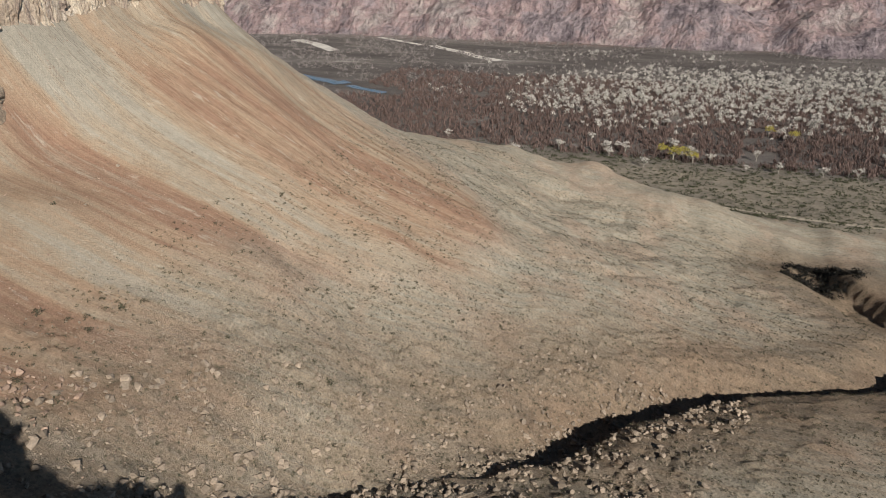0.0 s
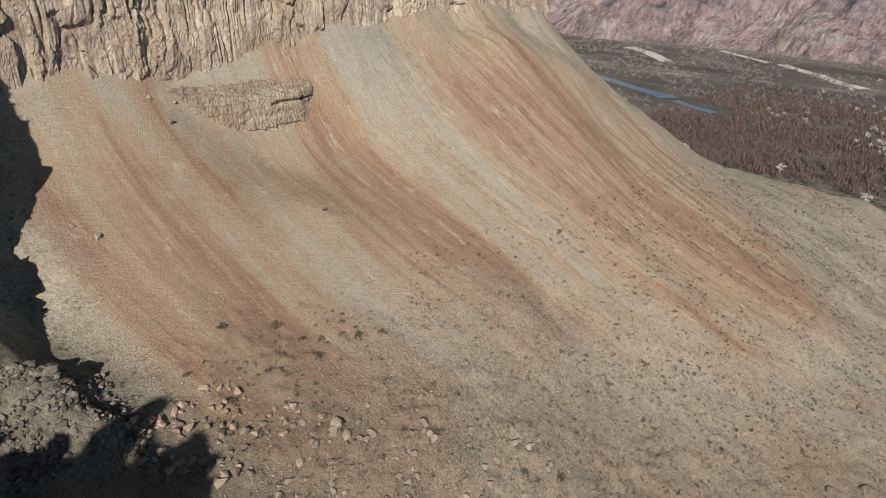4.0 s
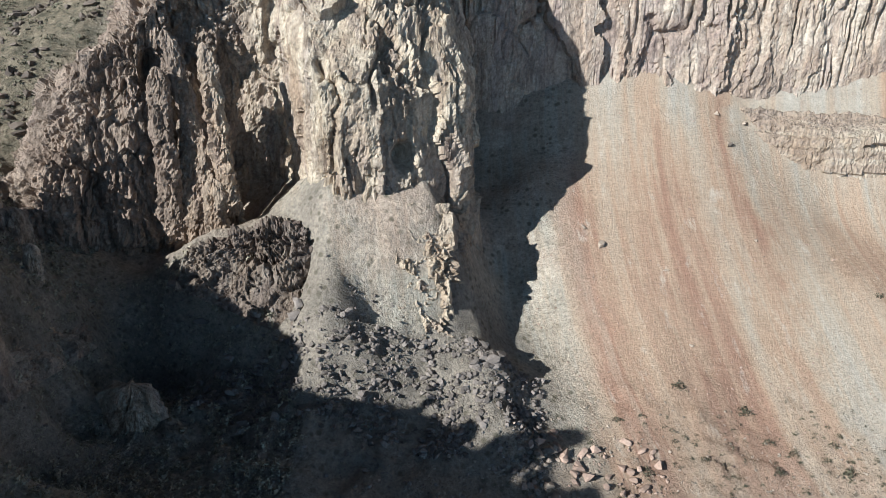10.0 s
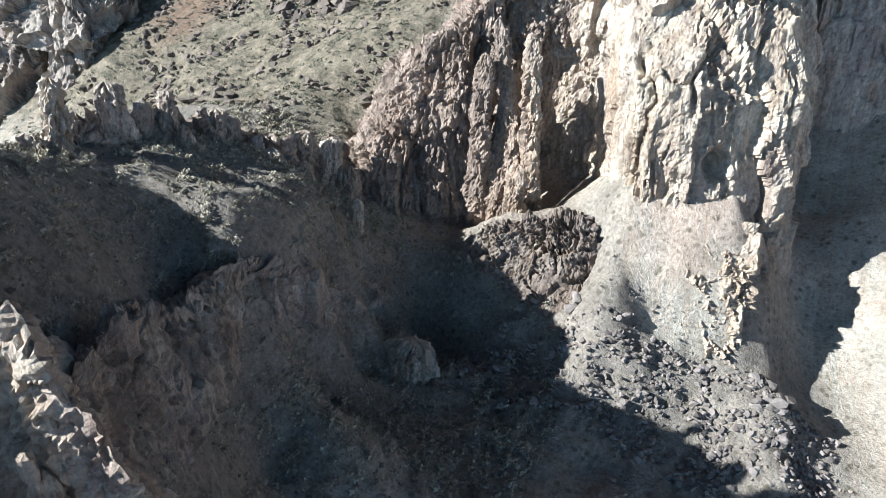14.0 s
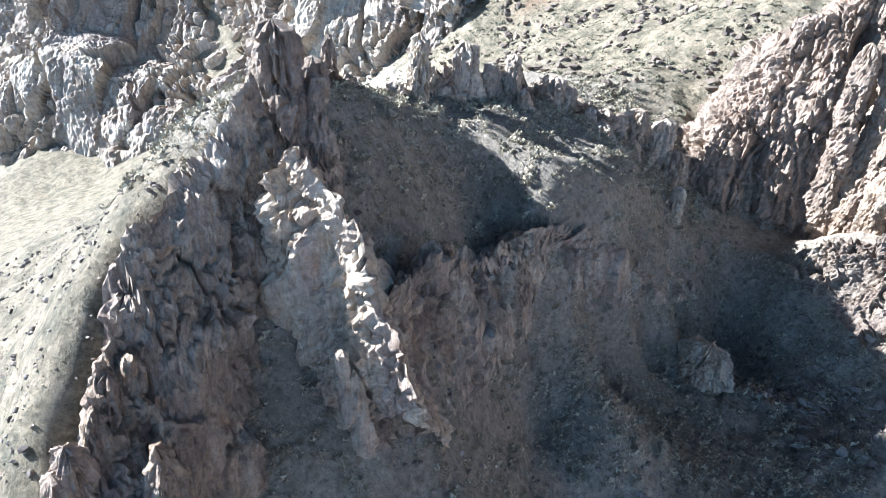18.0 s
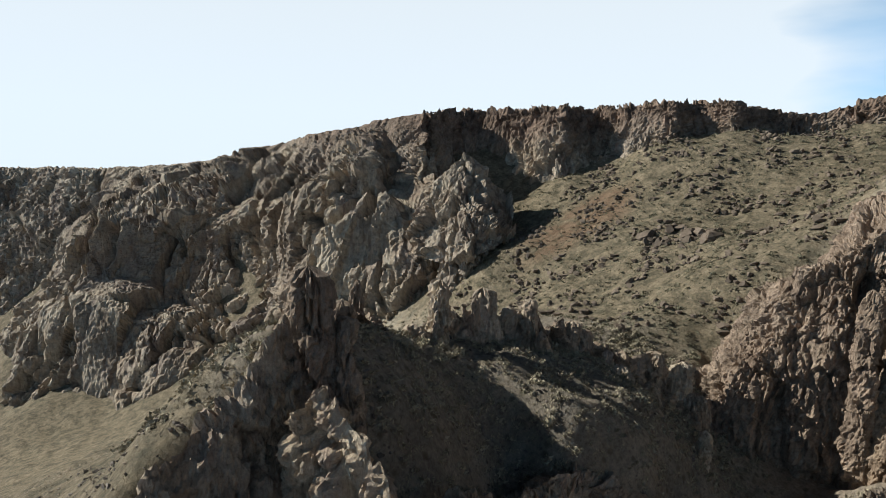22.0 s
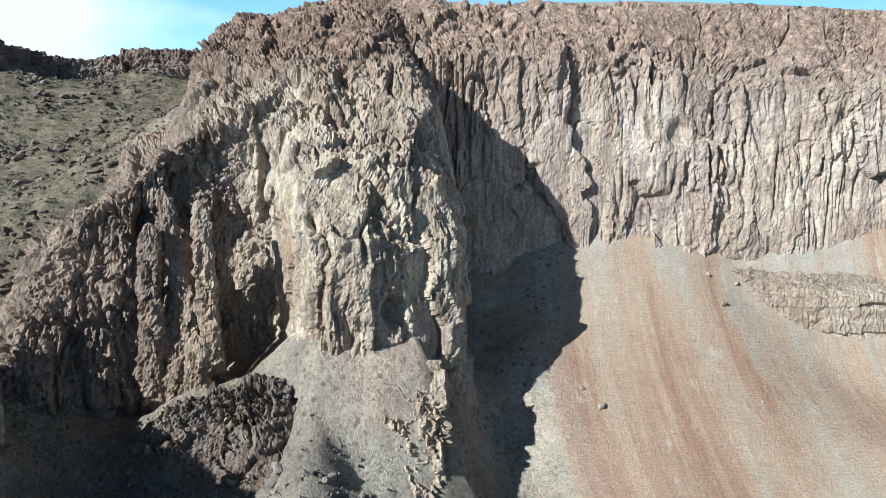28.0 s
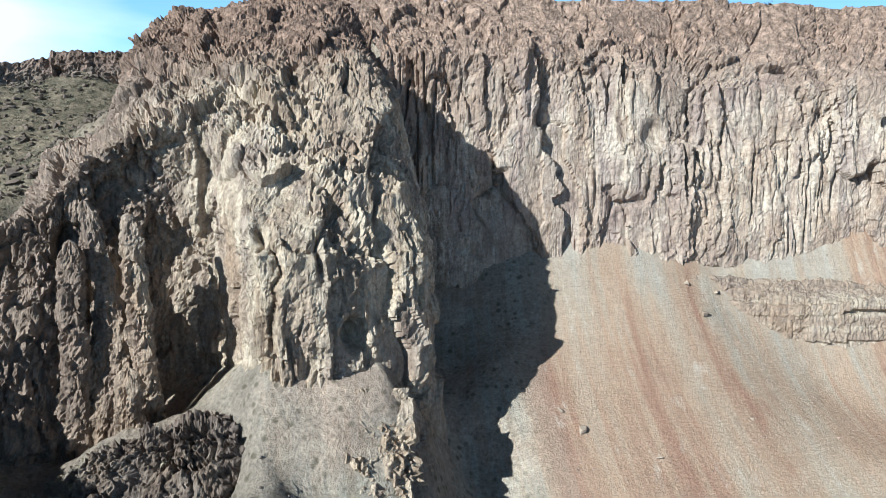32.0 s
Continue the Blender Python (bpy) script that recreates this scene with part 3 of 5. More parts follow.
plain_edge = [(440, 200, -170), (440, 60, -170), (440, -64, -171), (430, -154, -171), (400, -240, -171), (380, -420, -171), (520, 300, -172)]
spur_apron = [(-29.9, 96.6, -36.4), (-22.4, 98.6, -36.4), (-16.4, 99.7, -36.5), (-11, 102, -37.6), (-28.4, 93.4, -40.4), (-21.8, 94.6, -41.6), (-14.3, 96.5, -42), (-25.6, 91.1, -45.8), (-19, 92.7, -47.2), (-13.2, 94.2, -47.6), (-21.2, 89.6, -51.5), (-14.6, 91.4, -52.1), (-11.1, 91.4, -53.9), (-25.8, 88.4, -45.9), (-20.4, 85.7, -52.6), (-16.1, 84.1, -57.1), (-12.5, 82.1, -60.4), (-7.5, 81.2, -61.8), (-26.7, 80.3, -54.9), (-21.8, 79.7, -56.9), (-16.9, 78.8, -59.8), (0.3, 78.8, -60.8), (-1.3, 87.6, -57.8)]
under_spur = [(-30, 102, -33), (-20, 106, -33), (-46, 112, -46), (-12, 116, -42), (-34, 122, -34), (-60, 104, -50), (-70, 104, -46), (-49.7, 90.9, -47), (-44.1, 93.2, -45.3), (-37.6, 95.5, -45.6), (-39.6, 89.7, -49.7), (-34.2, 88.7, -52.3), (-31.8, 93.9, -47.5), (-53.4, 92.9, -47.1), (-45.7, 98, -43.1), (-38.7, 99.9, -41.6)]
slot = [(2, 84, -63.8), (0, 93, -61.5), (-1.5, 102, -59), (-2, 112, -55), (-4, 128, -45)]
bowl_floor = [(1, 71, -66.5), (-16, 69, -62.5), (-33, 80, -58), (-47, 86, -59), (-57, 84, -61), (-59.4, 75.2, -62.3), (-56.7, 64, -60.1), (-54.7, 54.6, -57.6), (-49.7, 41.5, -54.8), (-44.8, 35.8, -54.4), (-36, 56, -60), (-22, 42, -63), (-35.5, 26.6, -55.2), (-31.8, 12.3, -58.3), (-24.7, 0, -60.1), (-14.3, 10.7, -61.6), (0, 18, -79), (-0.1, -26.4, -77.7), (-58.3, 78.2, -55.1), (-56.4, 71.3, -52.4), (-54.8, 61.3, -49.2), (-53, 51.4, -46.3), (-53.3, 45, -45.8), (-51.8, 39, -45.6), (-49.7, 35.2, -46.6), (-45.8, 29.8, -46.4), (-43.4, 23.6, -44.1), (-45.3, 72.4, -59.2), (-49.3, 70.9, -60.1), (-52.1, 65.1, -58.1)]
inner_slope = [(-62.4, 23.2, -17.3), (-59.7, 25.2, -20), (-57.7, 27.6, -23.2), (-57, 30.8, -27.8), (-57.6, 35, -32.8), (-67, 32.4, -20.9), (-66.3, 37.5, -26.1), (-65.5, 42.3, -31.7), (-63.3, 45.9, -35.1), (-75.4, 42.9, -23.9), (-68.9, 47.1, -26.6), (-67.3, 51.2, -27.3), (-64.3, 48.1, -28.1), (-60.4, 49.4, -29.4), (-65, 53.1, -28.5), (-58.5, 52.3, -30.9), (-63, 56.2, -30.4), (-57.3, 55.9, -32.9), (-60.6, 58.9, -32.1), (-57.7, 62.7, -37.1), (-61.1, 66, -36.6), (-59.4, 70.6, -42.1), (-60.2, 75.8, -46.5)]
ridge_line = [(-41.4, -5.9, -38.3), (-46.2, -2.6, -34.7), (-48.9, -1.1, -30.8), (-53.3, 1.6, -26.4), (-56.3, 7.2, -22.4), (-58.4, 14.4, -16.3), (-67, 23.3, -16.8), (-70.1, 30, -18.7), (-76.5, 37.1, -22.2)]
ridge_inner = [(-37.3, -2, -49.3), (-41.6, 1, -45.7), (-44.1, 2.4, -41.8), (-48.1, 4.9, -37.4), (-50.9, 10, -33.4)]
outer_slope = [(-26.5, -22.9, -54.8), (-48.5, -14.1, -44.2), (-56.4, -8.8, -39.8), (-68.7, -1.7, -33.7), (-79.3, -10.5, -40.7), (-81, 15.9, -28.4), (-114.5, 26.4, -35.4), (-249.6, 50.7, -65.9), (-304.2, 22.1, -84.3), (-338.5, -20.6, -98.6), (-105.7, -44, -63.6), (-52.9, -52.8, -68.9), (-26.5, -39.6, -63.6)]
far_foot = [(-112, 92, -31), (-96, 100, -29), (-85, 111, -28), (-131, 90, -36), (-232.3, 63.4, -64), (-208.1, 79.2, -53.9), (-188.4, 94.1, -45.8), (-173, 101.3, -40.7), (-155.8, 109.4, -35.4)]
far_slope = [(-131, 137, -17), (-105, 157, -13), (-87, 121, -19), (-97, 174, -4), (-132, 162, -7), (-110, 225, 3), (-74, 150, 0), (-84, 200, 2), (-172, 112.4, -26.1), (-154.3, 119.8, -24.8), (-169.7, 140.5, -15.1), (-176.4, 160.2, -2.9), (-197.4, 145.7, -10.8), (-220.4, 129.3, -11.2), (-188.8, 152.3, -2.3), (-187.6, 160, -0.7), (-188.8, 167.5, 1.3), (-182.2, 171.8, 4.2), (-173, 169.9, 4), (-169, 175.3, 9.6), (-159.9, 177, 11.1), (-159.2, 185.4, 11.3), (-154.5, 189.3, 12.1), (-144.5, 187.1, 12.9), (-144, 197.3, 13.5), (-144.2, 204.5, 12.5), (-138.9, 209.3, 12.2), (-127.4, 218.8, 13.3), (-112, 222.6, 15.4), (-95.7, 221.5, 14.6), (-80.7, 216.9, 14.1), (-253, 38.1, -78.9), (-275.5, 15.4, -89.2), (-308.9, -10.4, -90.2)]
far_rim = [(-55, 172, 17), (-10, 178, 20), (60, 184, 20), (140, 186, 18), (195, 184, 8)]
far_west = [(-495, -90, -120), (-450, -240, -135), (-466.8, -63.5, -122.5), (-480, -31.5, -117.4), (-500.9, -13.6, -110.4), (-521, 3.8, -93.7), (-558.4, -54.5, -117.9), (-366.6, 9.4, -52.7), (-340.1, 38.6, -48.8), (-278.6, 77.4, -47.1), (-223.8, 98.4, -46), (-465.5, 42.3, -14.8), (-380.4, 75.6, -5.8), (-303.7, 96.8, -2.9), (-246.8, 119.3, -3.8)]
plateau = [(-420, 200, 12), (-300, 300, 22), (-150, 380, 24), (0, 300, 22), (120, 280, 10), (210, 260, -40), (225, 200, -45), (240, 160, -60), (300, 220, -115), (330, 160, -112), (400, 300, -165), (-273.7, 175.8, 21.6), (-239.4, 181.8, 20.7), (-224.7, 189.2, 20.2), (-219.9, 204.7, 21.1), (-196.5, 202.8, 19.7), (-188.1, 216.5, 20.2), (-167, 213.6, 18), (-165.7, 235.4, 15.8), (-146.9, 252.8, 16.1), (-110.5, 256.1, 18), (-559.3, 55.8, 1.6), (-462.5, 103.2, 5.7), (-334.3, 112.9, 12.9), (-278.8, 132.4, 16.8)]
south = [(60, -120, -105), (0, -140, -100), (-100, -180, -105), (60, -300, -130), (-200, -300, -120)]
LINES = [wall_foot, talus_upper, talus_middle, talus_lower, talus_foot, bench, gully, near_bank, near_hill, bend, plain_edge, spur_apron, under_spur, slot, bowl_floor, inner_slope, ridge_line, ridge_inner, outer_slope, far_foot, far_slope, far_rim, far_west, plateau, south]
knots = np.concatenate([np.array(p, dtype=float) if p in (bench, bend, under_spur, near_hill, plateau, south, far_slope, outer_slope, far_west) else polyline(p, 22.0) for p in LINES])
KERNEL = 3.0


def kernel(a, b):
    return np.sqrt((a[:, None, 0] - b[None, :, 0]) ** 2 + (a[:, None, 1] - b[None, :, 1]) ** 2 + KERNEL ** 2)


knot_n = len(knots)
system = np.zeros((knot_n + 1, knot_n + 1))
system[:knot_n, :knot_n] = kernel(knots, knots) - 0.4 * np.eye(knot_n)
system[:knot_n, knot_n] = system[knot_n, :knot_n] = 1
weights = np.linalg.solve(system, np.r_[knots[:, 2], 0])


def land(x, y):
    """Bare height of the land at arrays x, y."""
    p = np.stack([x, y], 1)
    z = np.empty(len(p))
    for k in range(0, len(p), 20000):
        z[k:k + 20000] = kernel(p[k:k + 20000], knots) @ weights[:-1] + weights[-1]
    # beyond the bench everything runs out on the river plain
    out = smooth(x, 400, 470)
    z = z * (1 - out) + PLAIN_Z * out
    z = np.maximum(z, PLAIN_Z - 0.5 * 0)
    return z


def fall_coords(x, y):
    """Across and along the fall lines of the talus, which swing eastward towards its foot."""
    s = np.clip(130.0 - y, -40.0, 130.0)
    return x - 95.0 - 0.09 * s - 0.0033 * s * s, 70.0 + s


def gully_distance(x, y):
    """Distance from the winding gully line, and on which side."""
    p = np.stack([x, y, x * 0], 1)
    cut, side = np.full(len(x), 99.0), np.zeros(len(x))
    for (ax, ay, _), (bx, by, _) in zip(gully[:-1], gully[1:]):
        wx, wy = x + 4 * gnoise(p / 14, 95), y + 4 * gnoise(p / 14, 96)
        t = np.clip(((wx - ax) * (bx - ax) + (wy - ay) * (by - ay)) / ((bx - ax) ** 2 + (by - ay) ** 2), 0, 1)
        dist = np.hypot(wx - ax - t * (bx - ax), wy - ay - t * (by - ay))
        cross = (bx - ax) * (wy - ay) - (by - ay) * (wx - ax)
        side = np.where(dist < cut, cross, side)
        cut = np.minimum(cut, dist)
    return cut, side


def relief(x, y, z):
    """Small relief on the land: rills down the talus, hummocks and stones elsewhere."""
    near = 1 - smooth(np.hypot(x, y), 300, 700)
    u, r = fall_coords(x, y)
    talus = smooth(x, 0, 15) * (1 - smooth(x, 200, 260)) * smooth(z, -90, -72)
    rill = np.abs(gnoise(np.stack([u / 9, r / 60, u * 0], 1), 5)) * 0.9 + np.abs(gnoise(np.stack([u / 3.2, r / 22, u * 0], 1), 6)) * 0.4
    p = np.stack([x, y, z * 0], 1)
    hum = fbm(p / 16.0, 4, 11, 0.55) * 1.6 + fbm(p / 4.5, 2, 15, 0.6) * 0.4
    west = 1 - smooth(x, -5, 20)
    hum = hum * (0.6 + 0.6 * west)
    rub = np.maximum(smooth(-np.hypot((x + 36) / 20, (y - 82) / 15), -1.15, -0.75), 0.55 * smooth(-np.hypot((x + 20) / 15, (y - 84) / 13), -1.1, -0.7))
    f1, f2, r = cells(np.stack([x / 2.6 + 0.4 * hum, y / 2.6 + 0.3 * hum, x * 0], 1), 83)
    f3, f4, r2 = cells(np.stack([x / 1.1, y / 1.1, x * 0], 1), 84)
    rub = rub * ((r - 0.4) * 0.7 + (r2 - 0.5) * 0.6)
    hill = smooth(-x, 70, 95) * smooth(y, 80, 100)
    bowl = (1 - smooth(x, -12, 0)) * smooth(y - 0.42 * (-x) + 17.5, 0, 8)
    rub = rub + bowl * (1 - hill) * ((r2 - 0.5) * 0.5 + (r - 0.5) * 0.5)
    cut, side = gully_distance(x, y)
    deep = (1.4 + 6.2 * smooth(x, 70, 105)) * (1 - 0.85 * smooth(x, 288, 306))
    reach = np.where(side > 0, 22.0, 4.0 + 2.0 * smooth(x, 60, 110))
    trench = -deep * (1 - smooth(cut, 1.0 + 2.0 * smooth(x, 60, 110), reach))
    # low knolls and cut banks at the end of the bench
    knoll = smooth(x, 150, 250) * (1 - smooth(x, 392, 425)) * (np.abs(gnoise(p / 34, 101)) * 6.0 + np.abs(gnoise(p / 13, 102)) * 2.2 - 1.6 + fbm(p / 5, 3, 103) * 0.5)
    # stony steps that run along the gully
    bank = smooth(x, 4, 22) * (1 - smooth(x, 170, 230)) * (1 - smooth(cut, 30, 58))
    wave = 200 - cut + 4.5 * fbm(p / 11, 3, 97)
    edge = wave / 4.2 - np.floor(wave / 4.2)
    steps = bank * smooth(fbm(p / 9, 3, 98), -0.15, 0.25) * (1.15 * smooth(edge, 0.0, 0.13) * (1 - edge) + (r2 - 0.5) * 0.7)
    out = smooth(fbm(p / 15.0, 3, 87), 0.12, 0.3) * ((r - 0.3) * 2.0 + (r2 - 0.5) * 0.6)
    return near * (rill * (talus + 0.45 * smooth(x, 30, 60) * smooth(z, -135, -110)) * (0.2 + 1.1 * smooth(x, 80, 150)) + hum * (1 - 0.72 * talus) + rub + hill * out * 0.25 + trench + steps) + knoll


def spread(lo, hi, far_lo, far_hi, step, grow):
    a = list(np.arange(lo, hi, step))
    d = step
    while a[-1] < far_hi:
        d *= grow
        a.append(a[-1] + d)
    d = step
    while a[0] > far_lo:
        d *= grow
        a.insert(0, a[0] - d)
    return np.array(a)


def ground_height(x, y):
    z = land(x, y)
    return z + relief(x, y, z)


def build_ground():
    xs, ys = spread(-118, 235, -900, 3200, 0.85, 1.03), spread(-45, 160, -1700, 2200, 0.85, 1.03)
    gx, gy = np.meshgrid(xs, ys, indexing="ij")
    x, y = gx.ravel(), gy.ravel()
    z = ground_height(x, y)
    ob = mesh_object("ground", np.stack([x, y, z], 1), grid_faces(len(xs), len(ys)), GROUND, smooth_faces=True)
    tagged(ob, "stony desert ground, rust and grey talus, tan scrub slopes", "ground", kind="structure")
    me = ob.data
    u, r = fall_coords(x, y)
    uvl = me.uv_layers.new(name="fall")
    idx = np.empty(len(me.loops), dtype=np.int32)
    me.loops.foreach_get("vertex_index", idx)
    uvl.data.foreach_set("uv", np.stack([u[idx], r[idx]], 1).astype(np.float32).ravel())
    p = np.stack([x, y, x * 0], 1)
    wob = 14 * fbm(p / 30, 3, 21)
    talus = smooth(x + wob * 0.5, 6, 16) * (1 - smooth(x + wob, 190, 225)) * smooth(z + wob * 0.6 + 0.04 * x + 20 * smooth(x, 90, 150), -86, -64) * (1 - smooth(y, 165, 180))
    gravel = (1 - smooth(x + wob * 0.6 + 0.16 * (y - 75), 2, 16)) * smooth(y, -40, 10) * (1 - smooth(y - 0.1 * x, 98, 112)) * smooth(y - 0.42 * (-x) + 17.5, 0, 6) * smooth(np.hypot((x + 19 + wob * 0.2) / 10, (y - 96) / 9), 0.75, 1.1)
    gravel = np.maximum(gravel, 0.85 * (1 - smooth(x, -22, -8)) * (1 - smooth(y - 0.42 * (-x) + 17.5, 0, 6)))
    brown = smooth(-np.hypot((x + 161) / 13, (y - 138) / 22), -1.1, -0.7) * smooth(fbm(p / 9, 3, 33), -0.5, 0.05)
    gravel = np.maximum(gravel, smooth(x + wob, 400, 430))
    brown = np.maximum(brown, 0.3 * smooth(-np.hypot((x - 22 + wob * 0.4) / 40, (y - 60) / 17), -1.2, -0.7))
    brown = np.maximum(brown, (0.22 + 0.3 * smooth(x, 50, 110)) * (1 - smooth(gully_distance(x, y)[0] + wob * 0.6, 8, 62)) * smooth(x, 10, 30) * (1 - smooth(x, 300, 360)))
    far = smooth(x + wob, 515, 560)
    hill = smooth(x, 1200, 1300)
    for nm, cols in (("cover", (talus, gravel, brown)), ("cover_far", (far, hill, np.maximum(smooth(-x, 60, 90) * smooth(y, 85, 105), 0.95 * (1 - smooth(x, -22, -8)) * (1 - smooth(y - 0.42 * (-x) + 17.5, 0, 6)))))):
        at = me.color_attributes.new(nm, "FLOAT_COLOR", "POINT")
        at.data.foreach_set("color", np.stack([*cols, np.ones(len(x))], 1).astype(np.float32).ravel())


build_ground()


def build_far_hills():
    """Eroded badlands across the plain, rising away to the east."""
    xs, ys = np.arange(1140, 2700, 7.0), np.arange(-1100, 1700, 8.0)
    gx, gy = np.meshgrid(xs, ys, indexing="ij")
    x, y = gx.ravel(), gy.ravel()
    p = np.stack([x, y, x * 0], 1)
    rise = np.maximum(0, x - 1235 + 110 * fbm(p / 330, 4, 61))
    ridged = 0.0
    for k in range(5):
        ridged = ridged + (1 - np.abs(gnoise(p / (210 / 2.1 ** k) + 0.3 * fbm(p / 160, 2, 66)[:, None], 71 + k)) * 2.2) * 0.52 ** k
    z = PLAIN_Z - 4 + np.minimum(rise, 30) * 0.2 + rise * 0.085 + np.minimum(rise, 330) * 0.42 * np.maximum(0, ridged)
    ob = mesh_object("far_hills", np.stack([x, y, z], 1), grid_faces(len(xs), len(ys)), HILLS)
    at = ob.data.attributes.new("wash", "FLOAT", "POINT")
    at.data.foreach_set("value", np.clip(1.15 - ridged / 1.3, 0, 1).astype(np.float32))
    tagged(ob, "bare mauve and pink badland hills beyond the plain", "hills", kind="structure")


build_far_hills()


# ---- cliffs ----
# north wall above the talus
nw_foot = [(-20, 141, -38), (0, 142, -37), (14, 144.5, -34), (26, 145.5, -33), (47, 147.5, -37), (70, 149.5, -34), (96, 151.5, -30), (118, 153, -29), (146, 155, -28), (160, 156, -24), (181, 158, -33), (205, 160, -36), (214, 170, -42), (212, 195, -45)]
nw_top = [(-18, 145, 11), (-2, 146, 11), (14, 148, 11), (26, 149, 10), (40, 150, 5), (70, 152.5, 5), (96, 155, 6), (118, 157, 7), (146, 159, 7), (160, 160, 7), (180, 162, 4), (200, 164, 0), (207, 172, -2), (205, 195, -2)]
nw_rim = [(-30, 158, 25.0), (-10, 159, 25.0), (10, 161, 24.5), (26, 162, 24.0), (48, 164, 24.0), (75, 166, 23.0), (98, 168, 22), (120, 170, 22), (146, 172, 21), (160, 173, 20), (177, 175, 17), (192, 178, 10), (198, 182, 6), (197, 196, 4)]
nw_back = [(-30, 230, 23), (-10, 230, 23), (10, 230, 23), (26, 230, 23), (48, 230, 23), (75, 230, 22), (98, 230, 20), (118, 230, 18), (140, 230, 14), (150, 230, 10), (160, 230, 4), (168, 225, 0), (172, 220, 0), (174, 215, 0)]
loft("cliff_north", [nw_foot, nw_top, nw_rim, nw_back], [1.1, 1.5, 0.9, 0.4], WALL_ROCK, 0.38, 3, 8.5, tall=4.2, small=0.8, rough=0.28, label="tall cream and brown jointed tuff cliff with a red-brown cap", steps=[0.42, 0.42, 2.5],
     hollows=[(34.0, 149.0, -4.3, 2.2, 1.6), (24.3, 150.9, -14.6, 1.2, 1.8), (20.9, 151.4, 14.7, 1.2, 2.0), (11.5, 152.4, 12.3, 1.1, 1.8)])

# the central buttress and its western shoulder
sp_foot = [(-91, 97, -43), (-84, 89, -45), (-76.5, 88, -52), (-71, 92.3, -59.3), (-58.5, 105, -53), (-53, 115, -50), (-44.5, 116, -47), (-36, 111, -44), (-27.5, 97.5, -41), (-18.5, 99.5, -41.5), (-9.5, 104.5, -47), (-5.6, 113, -52), (-7.5, 126, -48), (-14, 139, -40)]
sp_mid = [(-87, 106, -35), (-81, 98, -35), (-73, 94, -35), (-67, 97, -35.5), (-58, 105, -26), (-53, 116, -22.5), (-45, 117, -21), (-37, 111, -20), (-29, 95, -19), (-20, 99, -19), (-9, 108, -22), (-7.8, 116, -20), (-10.5, 126, -16), (-15, 138, -12)]
sp_top = [(-85.4, 119.8, -28.6), (-81.8, 112, -25.5), (-77.3, 105.3, -22.2), (-69.4, 105.3, -17.7), (-61.6, 106.4, -13.2), (-54.9, 106.4, -7.6), (-49.3, 107.5, -4.2), (-41.4, 109.8, -0.9), (-35.8, 112, 0.2), (-25.6, 119.1, 5.8), (-17.5, 123.5, 7.8), (-15.1, 126.9, 4), (-15.6, 133.3, 3), (-18, 140, 6)]
sp_high = [(-86.6, 125.5, -28), (-83.8, 121.3, -25.2), (-79.3, 118.4, -21), (-73.2, 119.8, -14.2), (-67.5, 120, -5.5), (-62, 130, -1.5), (-60, 133, 13), (-53, 138, 17.5), (-42.3, 135, 18.2), (-31.3, 138.4, 18.6), (-25, 140, 16.6), (-24, 142, 15.6), (-22, 147, 15), (-20, 154, 22)]
sp_back = [(-86, 122, -32), (-84, 120, -30), (-80, 124, -24), (-77, 130, -15), (-72, 134, -6), (-66, 140, -1), (-62, 142, 14.5), (-57, 148, 19.5), (-51, 157, 22.8), (-38, 158, 25.8), (-30, 160, 25.8), (-26, 162, 25.8), (-22, 164, 25.8), (-18, 166, 25.8)]
SPUR_HOLLOWS = [(-28.6, 96.3, -16, 1.5, 6), (-39.2, 105.3, -14.9, 2, 7), (-44.8, 106.4, -14.9, 1.8, 7), (-51, 106.4, -15.4, 1.6, 7), (-37, 101.9, -22.2, 2.2, 5), (-16.8, 100.8, -30.6, 1.6, 4), (-58.2, 105.3, -18.8, 2, 5), (-24.6, 98.6, -5.4, 1.4, 3)]
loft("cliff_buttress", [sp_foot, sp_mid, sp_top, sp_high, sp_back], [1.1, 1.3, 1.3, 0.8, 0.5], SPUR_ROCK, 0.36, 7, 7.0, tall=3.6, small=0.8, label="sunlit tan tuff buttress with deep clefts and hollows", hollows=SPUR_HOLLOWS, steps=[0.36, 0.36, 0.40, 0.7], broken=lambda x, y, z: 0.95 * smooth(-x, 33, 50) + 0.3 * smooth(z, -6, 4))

# rocky edge of the apron under the buttress
ap_foot = [(-8.5, 105.7, -46.7), (-8.4, 101.7, -50), (-8.4, 98.2, -53.4), (-8.6, 95.2, -55.9), (-8.6, 92.7, -57.5), (-9.3, 90.6, -58.3), (-10.9, 89.4, -58.2)]
ap_top = [(-9.8, 101.6, -38.2), (-9.6, 98.9, -42.8), (-9.3, 96.4, -46.5), (-9.3, 94.4, -49.5), (-9.5, 92.6, -52.4), (-10.2, 91, -55.1), (-11.4, 90.2, -56.2)]
ap_back = [(-16.4, 99.5, -37.7), (-17.8, 96.5, -42.2), (-18.4, 94.2, -46), (-18.2, 92.5, -49), (-18, 90.7, -51.9), (-17.1, 90.1, -54.5), (-14.9, 90.3, -56.1)]
loft("cliff_apron", [ap_foot, ap_top, ap_back], [0.9, 1.1, 0.5], SPUR_ROCK, 0.3, 37, 3.4, tall=1.5, label="broken tan rock edge below the buttress")

